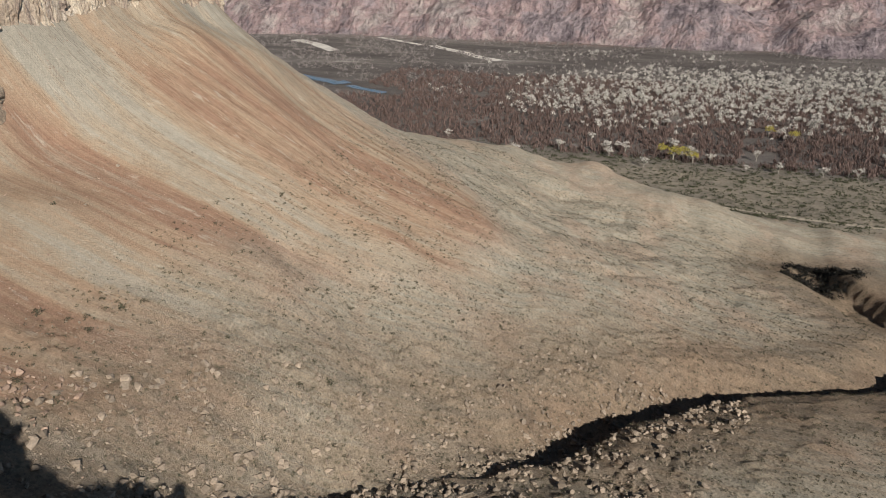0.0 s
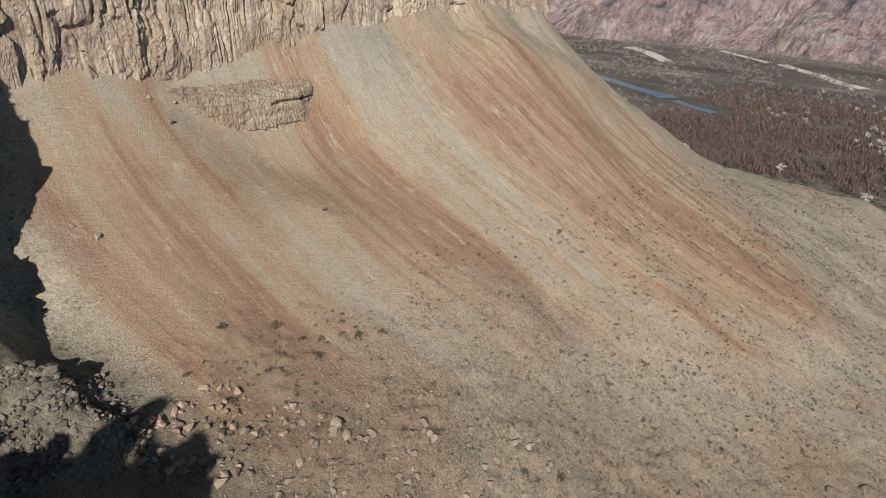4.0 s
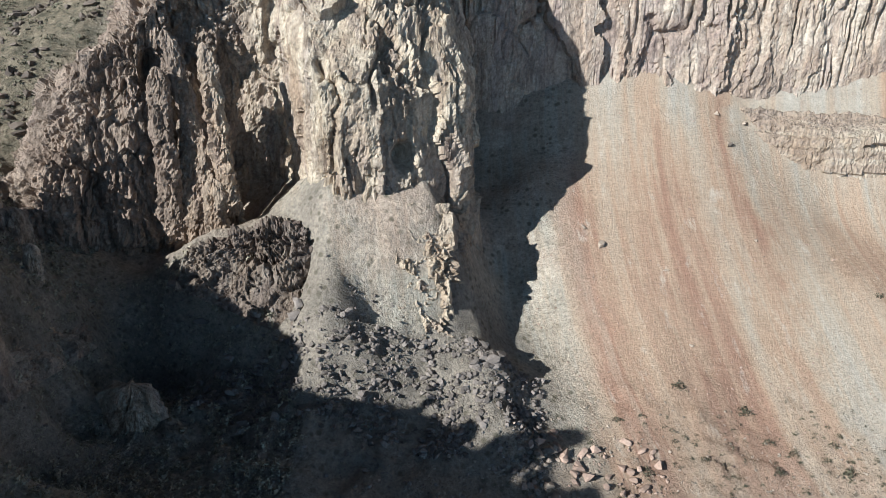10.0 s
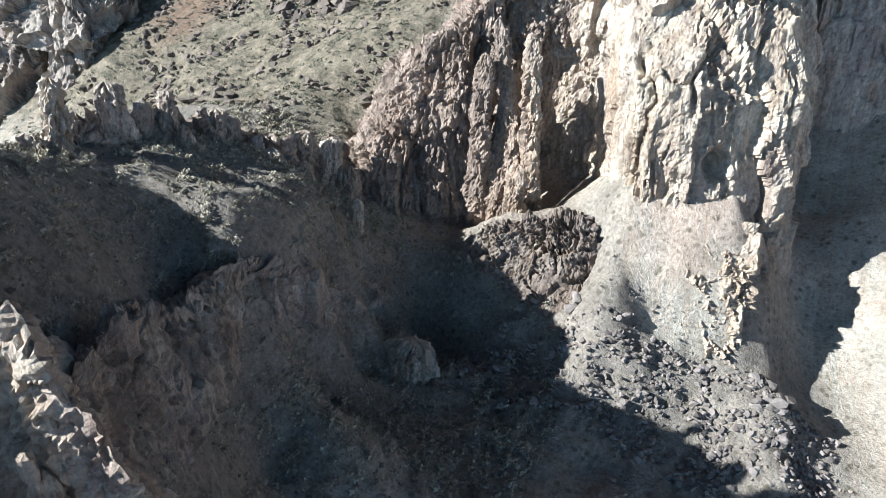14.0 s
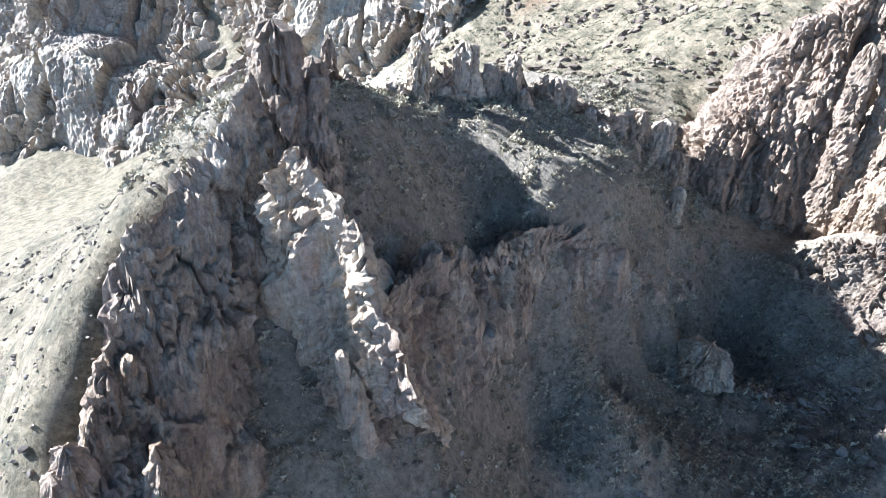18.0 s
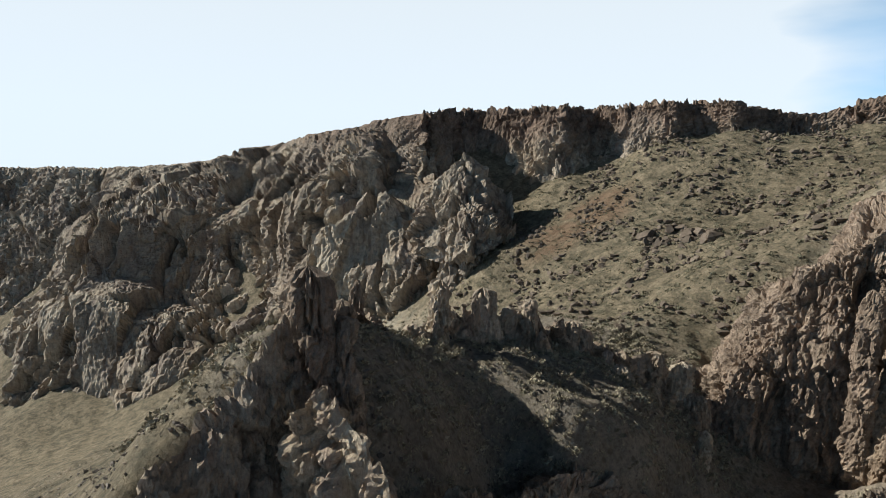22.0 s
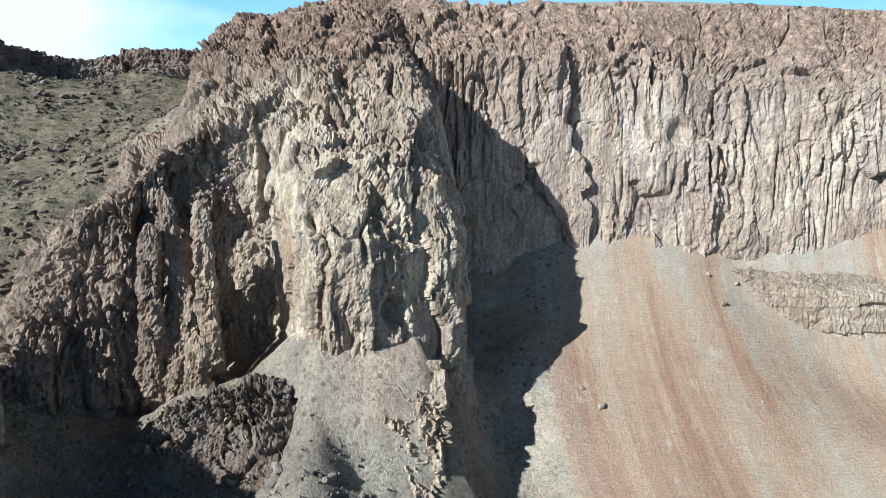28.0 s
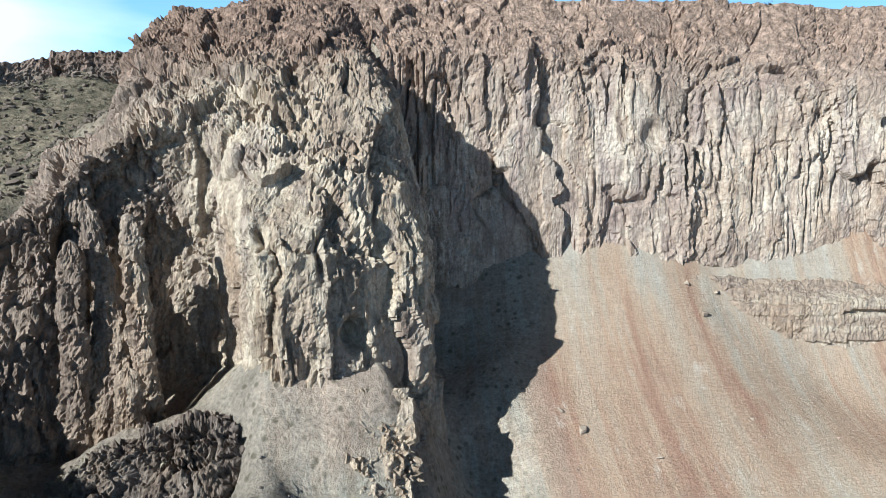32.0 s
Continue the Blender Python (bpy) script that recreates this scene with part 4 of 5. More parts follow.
# dark broken outcrop beside the apron
rb_foot = [(-49, 85.6, -47.6), (-44.2, 85.9, -49.4), (-39.3, 86, -51.8), (-33.3, 85.4, -53.9), (-27.5, 83.2, -54.4), (-25.1, 83.9, -53.7), (-24.6, 87.7, -50.2)]
rb_top = [(-49.1, 88.4, -45.2), (-44.6, 90.2, -45.4), (-39.4, 90.4, -46.2), (-34.6, 91.3, -47.3), (-30.6, 91.1, -48), (-28, 90.4, -47.9), (-26.2, 89.8, -47.1)]
rb_crown = [(-48.5, 90.4, -43.5), (-43.4, 93, -41.6), (-39.4, 94.2, -41), (-36, 95, -40.7), (-33.3, 94.9, -40.1), (-30.7, 93.2, -42.3), (-28.3, 91.8, -44.9)]
rb_back = [(-50.2, 94.6, -45.8), (-45.4, 97, -44.2), (-41.3, 98.8, -43.5), (-37.8, 99.7, -42.9), (-34.9, 99.7, -41.6), (-31.4, 97.1, -42.6), (-28.2, 95, -43.9)]
loft("cliff_rubble", [rb_foot, rb_top, rb_crown, rb_back], [1.2, 1.5, 1.5, 0.6], RUBBLE_ROCK, 0.3, 67, 5.0, tall=0.8, small=0.8, label="dark jagged outcrop of broken rock beside the apron", rough=0.6)

# bedded ledge at the foot of the north wall
lg_foot = [(43, 148, -39), (46, 142.5, -43), (54, 138.5, -49), (66, 136.5, -52), (76, 137, -52), (83, 141, -50), (86, 150, -43)]
lg_top = [(44, 149, -31), (47, 145, -32.5), (55, 141, -34), (66, 139.5, -35), (76, 140, -35.5), (82, 143.5, -35), (85, 151, -32)]
lg_back = [(44, 151, -31), (47, 150.5, -31), (55, 151, -31), (66, 151.5, -31), (76, 152, -31), (81, 152.5, -30), (84, 153, -30)]
loft("ledge_rock", [lg_foot, lg_top, lg_back], [0.3, 0.35, 0.3], LEDGE_ROCK, 0.34, 41, 3.0, label="bedded cream and rust ledge jutting from the talus", ledge=2.2)

# the knife ridge on the near western side
rg_foot = [(-32.1, 1.9, -56.6), (-33.7, 3.1, -56.6), (-35.8, 4.4, -56.6), (-37.2, 5.2, -56.6), (-37.9, 5.6, -56.6), (-40, 7.1, -56.6), (-41.4, 7.8, -56.6), (-42.7, 10, -56.6), (-44.5, 11.9, -52.2), (-47.6, 14.1, -42.5), (-52.9, 17.6, -25.8)]
rg_mid = [(-36.2, -1.1, -44.1), (-37.8, 0.2, -42.6), (-40.3, 1.7, -40.5), (-41.9, 2.6, -38.2), (-42.7, 3.1, -36.5), (-45, 4.7, -34.2), (-46.5, 5.5, -32.1), (-48, 7.9, -30.2), (-49.3, 10.4, -28.1), (-52.4, 14.5, -27.5), (-54.6, 16.9, -20.5)]
rg_crest = [(-40.1, -4.2, -35.6), (-42, -2.7, -34.1), (-44.8, -1, -32), (-46.5, -0.1, -29.7), (-47.4, 0.5, -28), (-50.1, 2.3, -25.8), (-51.7, 3.1, -23.6), (-53.3, 5.9, -21.7), (-54.7, 8.6, -19.7), (-55.8, 12.3, -17.4), (-56.7, 15.7, -13.5)]
rg_out = [(-41.8, -7.9, -43.2), (-43.8, -6.3, -41.7), (-46.6, -4.6, -39.6), (-48.5, -3.6, -37.3), (-49.4, -3.1, -35.6), (-52.1, -1.2, -33.3), (-53.8, -0.3, -31.2), (-55.4, 2.6, -29.3), (-56.9, 5.4, -27.3), (-58, 9.2, -25), (-59, 12.6, -21.1)]
loft("cliff_knife_ridge", [rg_foot, rg_mid, rg_crest, rg_out], [1.3, 1.2, 0.6, 0.3], GREY_ROCK, 0.34, 13, 4.5, tall=1.7, rough=0.6, jag=(2, 1.0, 3.0), label="narrow broken ridge of grey-brown rock, steep on the shaded side")

# the sunlit fin that stands out from the ridge
fn_south = [(-53.9, 13.4, -25.4), (-52.5, 13.5, -28.5), (-51.8, 13, -31.7), (-50.8, 13.4, -34.6), (-49, 14.8, -37), (-48.1, 14.7, -39), (-46.3, 16, -41.1), (-44.1, 16.9, -43.6), (-43.3, 17.7, -45.9)]
fn_edge = [(-51.1, 13.6, -20.6), (-49.7, 13.8, -22.9), (-49, 13.3, -25.9), (-48.1, 13.7, -28.1), (-47, 15.3, -30.6), (-46.1, 15.1, -32.7), (-43.8, 16.3, -34), (-41.7, 17, -37), (-40.9, 17.7, -38.7)]
fn_crest = [(-49.2, 15.6, -17.2), (-47.1, 16.2, -17.7), (-46, 16.8, -18.5), (-45.2, 17.8, -20.7), (-43.5, 18.4, -22.7), (-41.9, 18.6, -25.8), (-40.3, 19, -28.9), (-39.1, 19.4, -31.9), (-37.5, 19.7, -34.5)]
fn_north = [(-55.6, 18.6, -21.7), (-55, 20.4, -24), (-53.8, 21.1, -25.9), (-51.8, 22.4, -29), (-50, 23.2, -32.1), (-48.6, 24, -36.7), (-46.2, 24.8, -40.3), (-44.1, 25, -42.8), (-42.1, 24.9, -45.5)]
loft("cliff_fin", [fn_south, fn_edge, fn_crest, fn_north], [1.4, 0.8, 0.7, 1.5], SUNLIT_ROCK, 0.3, 17, 3.6, tall=1.3, jag=(2, 2.0, 3.0), label="pale sunlit fin of broken rock below the ridge", rough=0.45)

# low shaded cliff inside the bowl
lc_foot = [(-41, 17.1, -41.9), (-43.6, 23.8, -43.4), (-46, 29.9, -45.6), (-49.9, 35.4, -45.8), (-52, 39.1, -44.8), (-53.5, 45.1, -44.8), (-53.3, 51.6, -45.3), (-55, 61.4, -48.2), (-56.7, 71.4, -51.3), (-58.6, 78.3, -53.8)]
lc_top = [(-44.7, 21.7, -29.5), (-48.7, 27.2, -29.9), (-53.1, 33.6, -32.4), (-53.3, 36.5, -33.8), (-55.5, 41.8, -32.7), (-55.2, 47.9, -33.1), (-54.7, 52.5, -36.9), (-57.5, 62.3, -43.4), (-59.2, 71.1, -46.9), (-60.3, 79.3, -51.8)]
lc_back = [(-50.4, 24.3, -32.2), (-54.3, 30.1, -32.2), (-58.6, 36.8, -34.5), (-58.7, 39.9, -35.9), (-60.8, 45.4, -34.5), (-60.3, 51.9, -34.7), (-59.6, 56.8, -38.8), (-62.4, 66.9, -45.5), (-63.9, 76.1, -48.9), (-64.9, 84.6, -54)]
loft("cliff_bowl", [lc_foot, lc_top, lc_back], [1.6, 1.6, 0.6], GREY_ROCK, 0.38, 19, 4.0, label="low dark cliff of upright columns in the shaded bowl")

# the jagged crest that closes the shaded bowl to the north-west
cr_front = [(-62.9, 21.6, -15.8), (-65.1, 26, -17.3), (-71, 32.4, -20), (-77.5, 39.2, -22.8), (-79.3, 45.1, -24.2), (-78, 50.5, -25.9), (-77, 55.6, -28.2), (-76.5, 61.4, -30.8), (-75.5, 67.3, -34.5), (-74.7, 72.7, -38.1), (-73.7, 78.2, -41.7), (-71.8, 83.4, -45.9), (-69.4, 88.2, -49.8)]
cr_top = [(-64.7, 21.9, -14.1), (-67.7, 26.6, -16), (-74.4, 33.3, -19.3), (-80.6, 40.8, -22.4), (-81.5, 46.5, -20.8), (-80.9, 52.5, -19.6), (-80.3, 58.8, -21.4), (-79.8, 64.7, -23.6), (-79.5, 71.2, -25.9), (-79.1, 78.3, -29.3), (-78.2, 85.5, -32.6), (-76.4, 91.1, -37), (-73.3, 94.1, -41.5)]
cr_back = [(-70.4, 24.3, -24.2), (-73.2, 29.4, -26.2), (-79.8, 36.4, -29.6), (-85.8, 44.2, -32.8), (-86.5, 50.1, -31), (-85.7, 56.4, -29.8), (-85, 63.1, -31.6), (-84.4, 69.4, -34), (-84.1, 76.3, -36.4), (-83.5, 83.7, -40), (-82.4, 91.3, -43.4), (-80.4, 97.1, -48.1), (-77.1, 100.2, -52.8)]
loft("cliff_crest", [cr_front, cr_top, cr_back], [1.6, 1.5, 0.9], GREY_ROCK, 0.36, 61, 5.0, label="jagged crest of grey-brown rock teeth", jag=(1, 2.0, 6.0), tall=1.5)

# far cliffs on the western rim, in two steps with a bench between
fw_foot = [(-419.7, -33.8, -117.2), (-330.4, -21.1, -94.7), (-315.9, -10.5, -91.1), (-301, 3.1, -90.9), (-282.5, 15.9, -90.3), (-267.7, 26.2, -88.5), (-259.9, 39.3, -79.8), (-250.6, 51.7, -72.8), (-238, 65.1, -63.9), (-227, 74, -58.5), (-213.7, 81.4, -53.7), (-203.9, 89.5, -48.9), (-193.7, 96.8, -46), (-187.7, 101.7, -44), (-185.1, 108.4, -42)]
fw_ledge = [(-429.7, -34.8, -92), (-345.7, -16.4, -68.2), (-336, -6.1, -58.9), (-322.9, 6.5, -54.3), (-308.3, 20.3, -55.6), (-294.3, 31.4, -56.2), (-284.4, 44.7, -56.9), (-271.9, 57.3, -55.8), (-253.3, 70, -51.6), (-234.5, 76.9, -48.3), (-220.1, 84.2, -45.8), (-208.4, 91.6, -43.8), (-196.4, 98.2, -42.1), (-189.5, 102.7, -40.7), (-187.7, 110, -39.4)]
fw_ledge_in = [(-451, -1, -61.1), (-366, 5.4, -51.7), (-345.9, 8.9, -48.7), (-340.6, 16.4, -49.1), (-332, 25, -47.4), (-320.9, 36.4, -44.8), (-309.9, 49.8, -43.9), (-294.2, 62.9, -42.9), (-262.8, 73.1, -43.1), (-239.2, 78.6, -45.5), (-223.9, 85.7, -43.8), (-211.1, 92.9, -42), (-199.1, 99.6, -40.1), (-193.4, 103.8, -39.2), (-192, 110.4, -35.5)]
fw_mid = [(-455.6, 19, -26.5), (-372.8, 11, -27.2), (-352.7, 13.3, -22.1), (-348.3, 20.9, -24.7), (-339.7, 29.6, -21.9), (-330.2, 42.6, -20.5), (-322.1, 55.9, -13.1), (-311.1, 69.7, -5.6), (-279.8, 79.3, -8.7), (-249.2, 83.2, -9.2), (-237.4, 92.1, -0.9), (-228.2, 101.3, 2), (-216.3, 105.3, -8.7), (-204.8, 105.9, -15.9), (-198.2, 109.7, -15.7)]
fw_top = [(-500.1, 29.8, -18.2), (-480, 30.4, -14.1), (-459.8, 32.4, -10.3), (-439.1, 39.9, -6.8), (-423, 50.1, -4.2), (-390.8, 63, -4.1), (-358.8, 71.3, 2.2), (-336.2, 81, 2), (-313.9, 87.1, 5.6), (-286.5, 91.4, 5.1), (-264.2, 100.5, 10.2), (-246.3, 107.2, 10.8), (-232.8, 112.5, 4.2), (-222.5, 115.3, 1), (-216.1, 118.7, -1)]
fw_back = [(-559.7, 37.1, 6.4), (-539.7, 37.6, 6.5), (-524.3, 41.7, 7.1), (-508.4, 50.7, 7.6), (-496.9, 63.3, 8.3), (-464.2, 79.1, 9.2), (-420.5, 93.8, 11.7), (-387.3, 103.3, 14.6), (-345.6, 103.5, 16.7), (-303.9, 102.6, 18.9), (-280.1, 109.4, 20.6), (-266.4, 116.3, 22.2), (-253.5, 120.3, 22.8), (-245.6, 125.1, 23.8), (-236.3, 127.5, 24)]
loft("cliff_far_west", [fw_foot, fw_ledge, fw_ledge_in, fw_mid, fw_top, fw_back], [5.0, 5.0, 8.5, 10.0, 7.0, 0.8], FAR_ROCK, 0.75, 23, 24.0, tall=3.4, small=0.35, rough=0.5, label="grey shaded cliffs in two steps under a flat mesa rim")

# rimrock round the head of the far hillside, with its shaded alcoves
fr_top = [(-232.1, 122.8, 23.7), (-240.3, 134.7, 24.7), (-249.3, 149.1, 26.1), (-244.4, 157, 26.6), (-229.8, 160.7, 26.4), (-213.7, 162.3, 25.7), (-198, 162.8, 24.7), (-200.6, 168.9, 25.2), (-204.8, 179.4, 26.1), (-196.4, 182.7, 26.1), (-182.9, 178, 25), (-175.5, 181.1, 24.7), (-164.8, 182.8, 24.1), (-168, 193.3, 25.2), (-160.6, 194.3, 24.3), (-149.1, 190.7, 23), (-148.5, 201.1, 22.3), (-147.9, 210.2, 20.8), (-143, 216, 19.4), (-131.1, 225.7, 21.1), (-115.4, 229.6, 23.4), (-98.7, 228.6, 23), (-83.3, 224, 22.3)]
fr_foot = [(-221.5, 117, -4), (-229.6, 127.3, -6.4), (-237.9, 141, -7.9), (-235.4, 148.7, -9.5), (-223.9, 151.7, -8.3), (-207.9, 153.4, -8.1), (-191.7, 154.7, -5.6), (-190.4, 162.4, -4), (-191.7, 170.1, -2), (-185, 174.4, 0.9), (-175.7, 172.5, 0.7), (-171.5, 177.9, 6.3), (-162.3, 179.7, 7.8), (-161.6, 188.3, 8), (-156.9, 192.1, 8.8), (-146.7, 190, 9.6), (-146.2, 200.3, 10.2), (-146.4, 207.6, 9.2), (-141, 212.5, 8.9), (-129.3, 222.1, 10), (-113.7, 226, 12.1), (-97.2, 224.9, 11.3), (-81.9, 220.3, 10.8)]
fr_back = [(x * 1.3, y * 1.3, z + 1) for x, y, z in fr_top]
loft("cliff_far_rim", [fr_foot, fr_top, fr_back], [2.6, 1.8, 0.4], FAR_ROCK, 0.7, 29, 11.0, tall=2.4, rough=0.9, label="dark brown rimrock along the mesa edge", steps=[0.7, 4.0])

# the shaded side of the canyon beyond
cn_foot = [(-623.1, -151, -152.3), (-591.8, -105.4, -150.9), (-567.5, -63.9, -142.7), (-545.6, -22.7, -135.1), (-541, 2.2, -121.3), (-545.6, 21.1, -108.1), (-598.7, 52.1, -112.3)]
cn_mid = [(-683.9, -154.6, -62.8), (-652.6, -106.1, -62.5), (-628.1, -61.8, -58.4), (-600.8, -17.5, -56.2), (-576, 8.1, -53.2), (-570.4, 26.2, -53.6), (-608.3, 56.5, -58.6)]
cn_top = [(-744.1, -160.3, 5.8), (-712.9, -108.5, 6.6), (-688.4, -61.3, 7.5), (-660.9, -13.7, 7.5), (-620.9, 13.5, 7.1), (-600.1, 32.1, 7.4), (-637.8, 63.8, 9.1)]
cn_back = [(x * 1.6, y * 1.6, z + 2) for x, y, z in cn_top]
loft("cliff_canyon", [cn_foot, cn_mid, cn_top, cn_back], [3.0, 3.5, 2.5, 0.5], FAR_ROCK, 1.6, 77, 26.0, tall=1.6, rough=1.6, label="far canyon wall in blue shade under the mesa rim", steps=[1.8, 1.8, 8.0])

# the pale crag before the far cliffs
pc_foot = [(-198.8, 100, -26.3), (-185.1, 102.4, -26.9), (-176, 106, -26.5), (-173.3, 112.2, -24.6), (-176, 125.9, -18.5)]
pc_top = [(-206.3, 107.4, -8.8), (-200.7, 115.4, 1.7), (-199.5, 121.3, 9.2), (-196.5, 126.1, 3.6), (-192.5, 133.7, -3.8)]
pc_back = [(-218.7, 113.9, -23.3), (-212.8, 122.5, -12), (-211.4, 128.6, -4.2), (-208.2, 133.7, -10.1), (-204, 141.7, -18)]
loft("cliff_pale_crag", [pc_foot, pc_top, pc_back], [3.0, 2.2, 1.4], FAR_ROCK, 0.6, 83, 12.0, tall=1.6, label="pale pointed crag standing before the far cliffs")

# ---- single rocks that stand up from the ridges ----
def tower_mesh(name, h, r0, r1, seed, squash=0.7, material=None, amp=0.5):
    """A rock pinnacle of height h on a foot of radius r0, blunt top r1, broken by joints; origin at its foot."""
    cell = 0.32 if r0 < 6 else 0.7
    nu, nv = max(24, int(2 * math.pi * r0 / cell)), max(12, int(h / cell))
    v = 1 - 1.25 * (1 - np.linspace(0, 1, nv)) ** 1.0
    prof = r0 + (r1 - r0) * np.clip(v, 0, 1) ** 0.8
    prof = prof * np.sqrt(np.clip(1 - np.clip((v - 0.80) / 0.20, 0, 1) ** 3, 0, 1))
    prof[v < 0] *= 1.12
    a = np.linspace(0, 2 * math.pi, nu, endpoint=False)
    lean = np.array([math.sin(seed * 1.7), math.cos(seed * 2.3)]) * 0.10 * h
    ax, vv = np.meshgrid(a, v, indexing="ij")
    pr = np.broadcast_to(prof, ax.shape)
    vc = np.clip(vv, 0, 1)
    p = np.stack([np.cos(ax) * pr + lean[0] * vc ** 1.5, np.sin(ax) * pr * squash + lean[1] * vc ** 1.5, vv * h], 2).reshape(-1, 3)
    out = np.stack([np.cos(ax), np.sin(ax), ax * 0], 2).reshape(-1, 3)
    d = crag(p + seed * 31.7, seed, max(1.6, r0 * 0.8), 2.2) * amp * r0 * 0.42 + fbm(p / 1.2 + seed, 4, seed, 0.6) * 0.35
    room = np.minimum(1, pr.ravel() / (0.7 * r1)) ** 1.6
    p = p + out * (d * room)[:, None]
    p[:, 2] += fbm(p / 1.5, 3, seed + 5) * 0.4 * room
    i = np.arange(nu * nv).reshape(nu, nv)
    j = np.roll(i, -1, axis=0)
    f = np.stack([i[:, :-1].ravel(), j[:, :-1].ravel(), j[:, 1:].ravel(), i[:, 1:].ravel()], 1)
    return mesh_object(name, p, f, material or GREY_ROCK)


def tower(x, y, z0, z1, r0, r1, seed, label, material=None, group="pinnacles along the ridge", turn=0.0, squash=0.7):
    ob = tower_mesh("rock_pinnacle", z1 - z0, r0, r1, seed, squash, material)
    ob.matrix_basis = pose(x, y, z0, 0, 0, turn)
    return tagged(ob, label, "rock", group)


# the needle and the broken crest behind the shaded bowl
tower(-58.8, 18.1, -21.4, -9.4, 3.2, 2.2, 1, "blunt grey-brown rock needle on the ridge crest", turn=20)
tower(-56.7, 20.8, -23.1, -13.9, 2.3, 1, 2, "leaning grey rock spike beside the needle")
tower(-61.2, 22, -21.4, -13.4, 2.3, 1.3, 3, "short dark rock spike on the ridge")
# teeth along the crest and lit knobs on the shelf below it; last value 1: sun put into the colour
for k, (x, y, z0, z1, r0, pale) in enumerate((
        (-80.3, 43.3, -26.2, -15.1, 2.8, 1), (-67.7, 26.5, -19.5, -12.4, 1.2, 0), (-80.3, 51.9, -26.5, -17.1, 2.0, 1), (-80.6, 49.7, -26.7, -18.1, 1.3, 0), (-78.9, 57.6, -30.4, -19.1, 2.4, 1), (-75.7, 58.6, -33.2, -23.0, 1.8, 1),
        (-79.7, 65.1, -32.3, -23.0, 2.4, 0), (-78.9, 67.8, -34.0, -24.4, 2.0, 0), (-76.4, 70.3, -37.4, -27.1, 2.0, 1), (-72.6, 71.1, -39.8, -28.9, 2.8, 1), (-68.9, 60.5, -37.8, -30.0, 1.8, 1), (-77.9, 81.6, -39.7, -29.3, 2.5, 0),
        (-77.0, 86.1, -41.2, -31.3, 2.8, 1), (-74.2, 79.2, -43.1, -33.1, 2.6, 0), (-66.1, 79.5, -46.1, -38.1, 1.8, 1), (-67.0, 69.3, -43.0, -36.8, 1.4, 1), (-65.3, 61.0, -40.8, -34.9, 1.3, 1), (-65.6, 76.8, -51.4, -42.3, 2.6, 1),
        (-61.1, 73.6, -57.4, -47.6, 1.7, 1), (-60.4, 77.9, -59.4, -50.7, 1.2, 0), (-74.5, 88.9, -47.1, -36.2, 3.3, 0), (-74.0, 93.2, -51.4, -38.2, 3.0, 0), (-80.4, 54.9, -28.5, -20.0, 1.6, 0), (-63.9, 67.7, -45.5, -40.0, 1.6, 1))):
    tower(x, y, z0, z1, r0, r0 * (0.5 + 0.3 * ((k * 7) % 5) / 4), 200 + k, "sunlit tan rock tooth standing in the crest" if pale else "grey-brown rock block in the crest", SUNLIT_ROCK if pale else GREY_ROCK, turn=k * 37)
tower(-50.2, 70.2, -64.0, -54.0, 5.2, 3.4, 19, "lone rock knob on the bowl floor catching the sun", SUNLIT_ROCK)
tower(-42.1, 16.0, -36.4, -31.4, 1.0, 0.6, 20, "rock pillar below the fin, coloured lighter for the sun on it", SUNLIT_ROCK)
tower(-41.3, 16.8, -39.4, -33.4, 1.3, 0.7, 21, "rock pillar below the fin, coloured lighter for the sun on it", SUNLIT_ROCK)
tower(-39.7, 0.5, -47.8, -34.2, 2.4, 1.2, 22, "lit grey pillar on the low end of the ridge", GREY_ROCK)
tower(-41.9, 3.1, -47.8, -33.3, 2.2, 1.0, 23, "lit grey pillar on the low end of the ridge", GREY_ROCK)
tower(-37.5, -1.3, -49.5, -37.3, 2.2, 1.2, 24, "lit grey pillar on the low end of the ridge", GREY_ROCK)
tower(-182.2, 113.2, -35.2, -13.2, 8.5, 2.5, 26, "broken grey crag below the pale one", FAR_ROCK, "far crags", squash=0.8)
tower(-187.5, 108.2, -35.0, -18.6, 6.5, 2.0, 27, "low grey crag at the foot of the far cliffs", FAR_ROCK, "far crags", squash=0.8)

tower(-42.6, -2.5, -44.2, -32.1, 2.3, 1.4, 31, "lit pale pillar on the low end of the ridge", SUNLIT_ROCK)
tower(-40.6, -4, -46, -33.7, 2.2, 1.4, 32, "lit pale pillar on the low end of the ridge", SUNLIT_ROCK)
tower(-45.2, -0.8, -41.6, -30, 2.1, 1.4, 33, "lit grey pillar on the low end of the ridge", GREY_ROCK)
tower(-38.4, -5.4, -49.5, -36.4, 2.4, 1.6, 34, "lit pale pillar on the low end of the ridge", SUNLIT_ROCK)

# pillars that stand before the hollow western face of the buttress
for k, (x, y, z0, z1, r) in enumerate([(-47.0, 101.0, -50.0, -14.3, 1.6), (-50.4, 102.5, -50.0, -12.6, 1.6), (-54.3, 101.2, -52.0, -19.4, 1.9), (-57.7, 100.7, -52.0, -17.7, 1.8),
                                       (-62.2, 101.8, -49.0, -22.2, 2.2), (-67.8, 98.4, -53.0, -23.8, 2.8), (-48.5, 97.5, -52.0, -34.5, 1.8)]):
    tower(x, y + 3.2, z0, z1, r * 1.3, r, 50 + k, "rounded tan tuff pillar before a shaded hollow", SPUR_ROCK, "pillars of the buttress")


